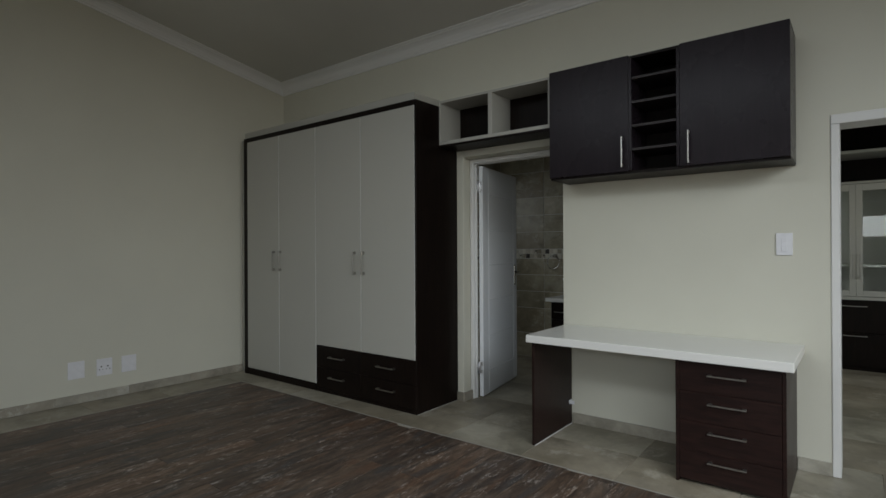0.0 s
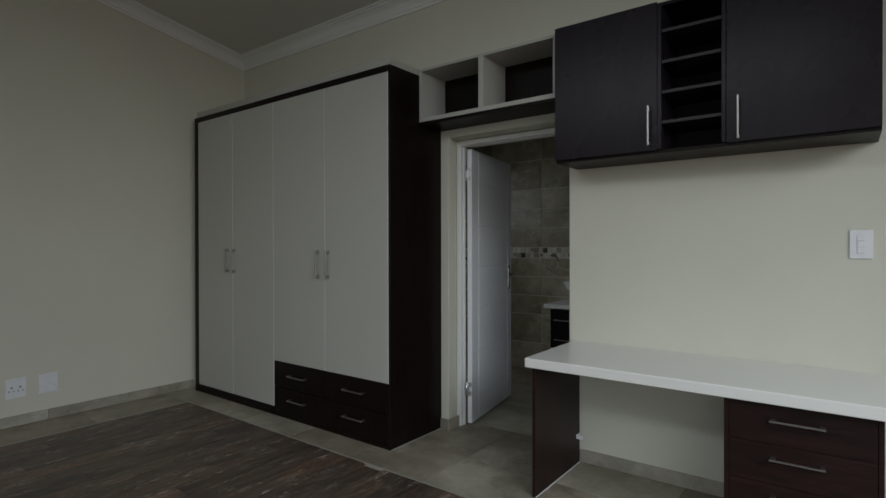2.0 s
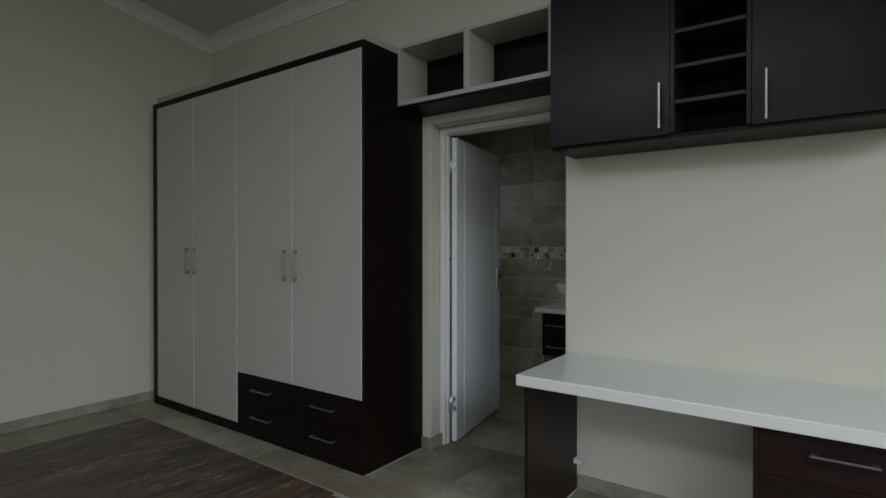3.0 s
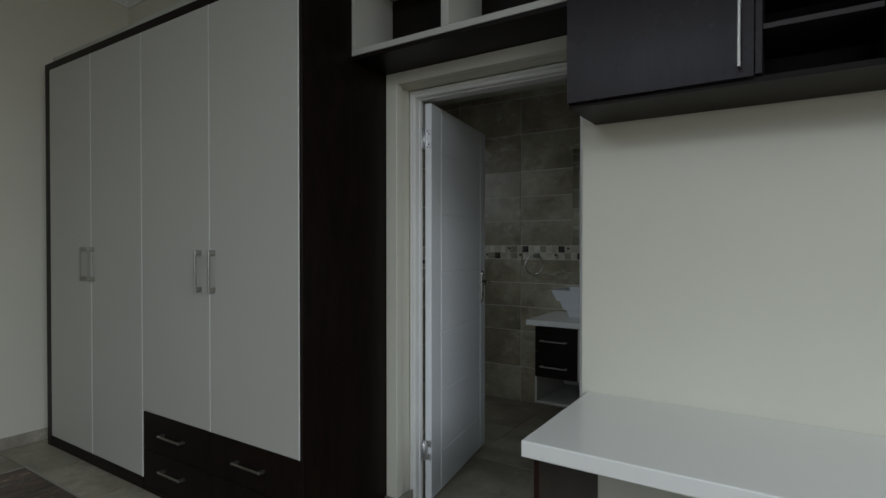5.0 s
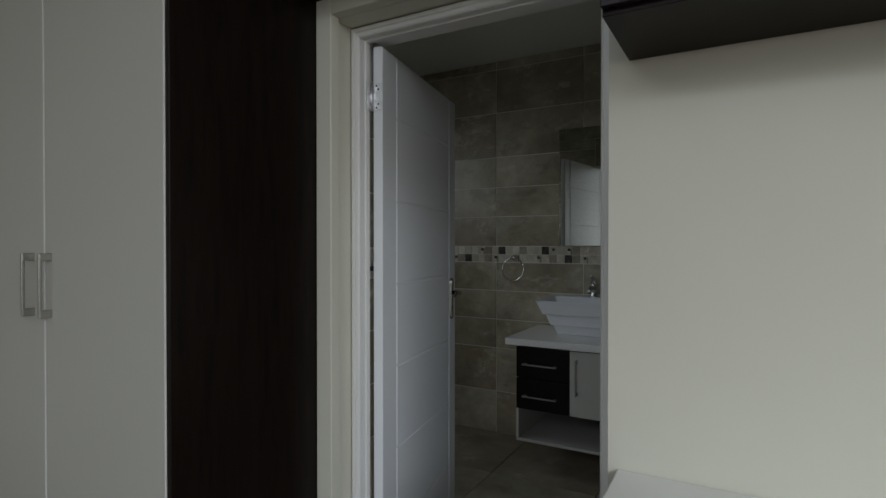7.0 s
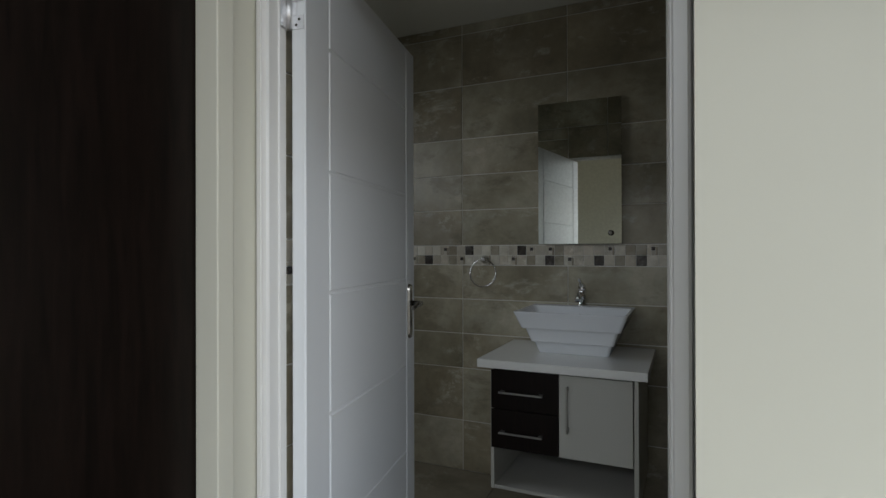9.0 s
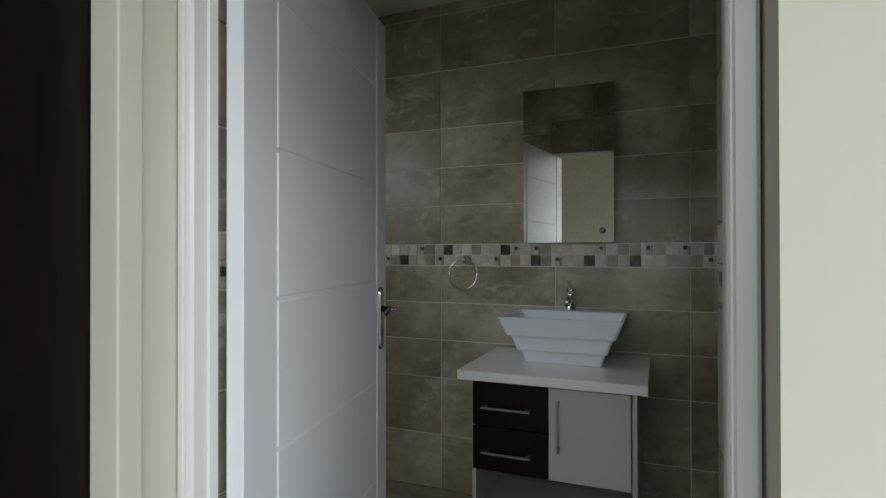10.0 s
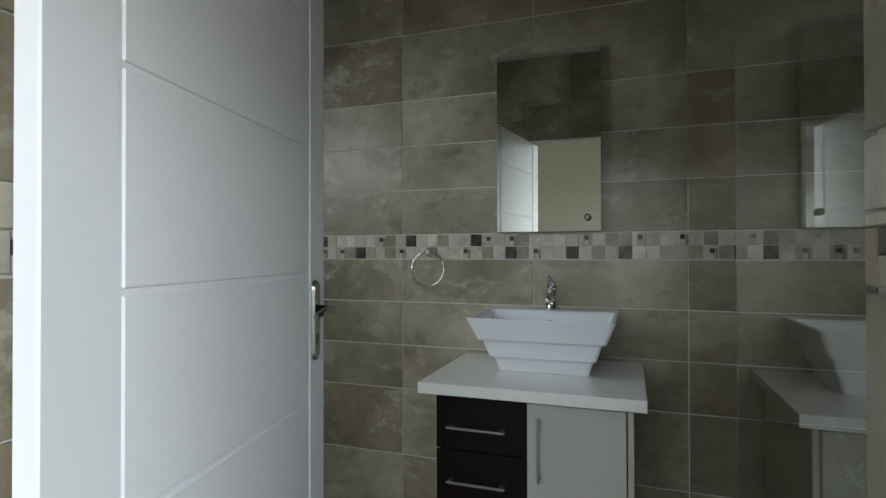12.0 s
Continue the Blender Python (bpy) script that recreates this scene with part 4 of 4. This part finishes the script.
for c0, c1 in ((BWX, -1.984), (-1.984, -1.374), (-1.374, -0.764), (-0.764, -0.154), (-0.154, BEX)):
    south_tile(c0, c1, 2.338, 2.696)
for c0, c1 in ((OPL + 0.02, -1.374), (-1.374, OPR - 0.03)):
    south_tile(c0, c1, 2.070, 2.338)
for c0, c1 in ((BWX, OPL + 0.02), (OPR - 0.03, BEX)):
    south_tile(c0, c1, 2.240, 2.338)

# tiled reveals inside the doorway, behind the frame
reveal = tagged(new("wall_reveal_tiles"), "narrow tiled door reveal with mosaic pieces", "wall", kind="structure")
for side, px in (("w", OPL + 0.022), ("e", OPR - 0.038)):
    back = FY1 if side == "w" else FYR
    tile_wall(reveal, [back + 0.002, NB + 0.012], px, side, lambda c, r: r > 2.0)
    mosaic_band(reveal, back + 0.002, NB + 0.012, px, side)
    x0, x1 = (OPL, px - 0.006) if side == "w" else (px + 0.006, OPR)
    part("backing", boxes((x0, x1, back + 0.001, NB + 0.004, 0, 2.09)), GROUT, reveal)
part("lintel_backing", boxes((OPL + 0.057, OPR - 0.031, FY1 + 0.001, NB + 0.008, 2.062, 2.09)), WHITE, reveal)

# ---- floor tiles and planks ----
PX0, PY1 = -3.885, 3.675
pavers = {}


def floor_tile(x0, x1, y0, y1):
    w, h = x1 - x0 - 0.003, y1 - y0 - 0.003
    key = (round(w, 3), round(h, 3))
    if key not in pavers:
        bm = bmesh.new()
        add_box(bm, -w / 2, w / 2, -h / 2, h / 2, -0.008, 0.0, 0.001)
        pavers[key] = mesh_of("tile", bm, FLOORTILE)
    ob = new("tile", pavers[key])
    ob.location = ((x0 + x1) / 2, (y0 + y1) / 2, 0)
    ob.parent = floor


def tile_field(xs, ys):
    for a, b in zip(xs, xs[1:]):
        for c, d in zip(ys, ys[1:]):
            floor_tile(a, b, c, d)


def steps(a, b, pitch):
    out = [a]
    while out[-1] + pitch * 1.2 < b:
        out.append(out[-1] + pitch)
    return out + [b]


tile_field(steps(WX, EX, 0.6), [PY1, 4.12, 4.70])
tile_field([WX, PX0], steps(SY, PY1, 0.6))
tile_field(steps(BWX, BEX, 0.6), [4.70, 5.28, 5.88, BY])
tile_field(steps(BEX + 0.3, EX, 0.6), steps(4.70, 8.5, 0.6))

planks = {}
x = PX0
PW, PLEN = 0.152, 1.22
while x < EX - 0.01:
    x1 = min(x + PW, EX)
    y = PY1 + RND.uniform(0.0, PLEN)
    while y > SY:
        a, b = max(y - PLEN, SY), min(y, PY1)
        if b - a > 0.03:
            w, h = round(b - a - 0.0014, 3), round(x1 - x - 0.0014, 3)
            if (w, h) not in planks:
                bm = bmesh.new()
                add_box(bm, -w / 2, w / 2, -h / 2, h / 2, -0.008, 0.0, 0.0009)
                planks[(w, h)] = mesh_of("plank", bm, PLANK)
            ob = new("plank", planks[(w, h)])
            ob.matrix_world = pose((x + x1) / 2, (a + b) / 2, 0.0012, 0, 0, 90)
            ob.parent = floor
        y -= PLEN
    x = x1
part("edge_trim", boxes((PX0 - 0.012, PX0 - 0.001, SY, PY1 + 0.012, -0.006, 0.0022), (PX0, EX, PY1 + 0.001, PY1 + 0.012, -0.006, 0.0022)), TRIM, floor, "slim floor edge trim")
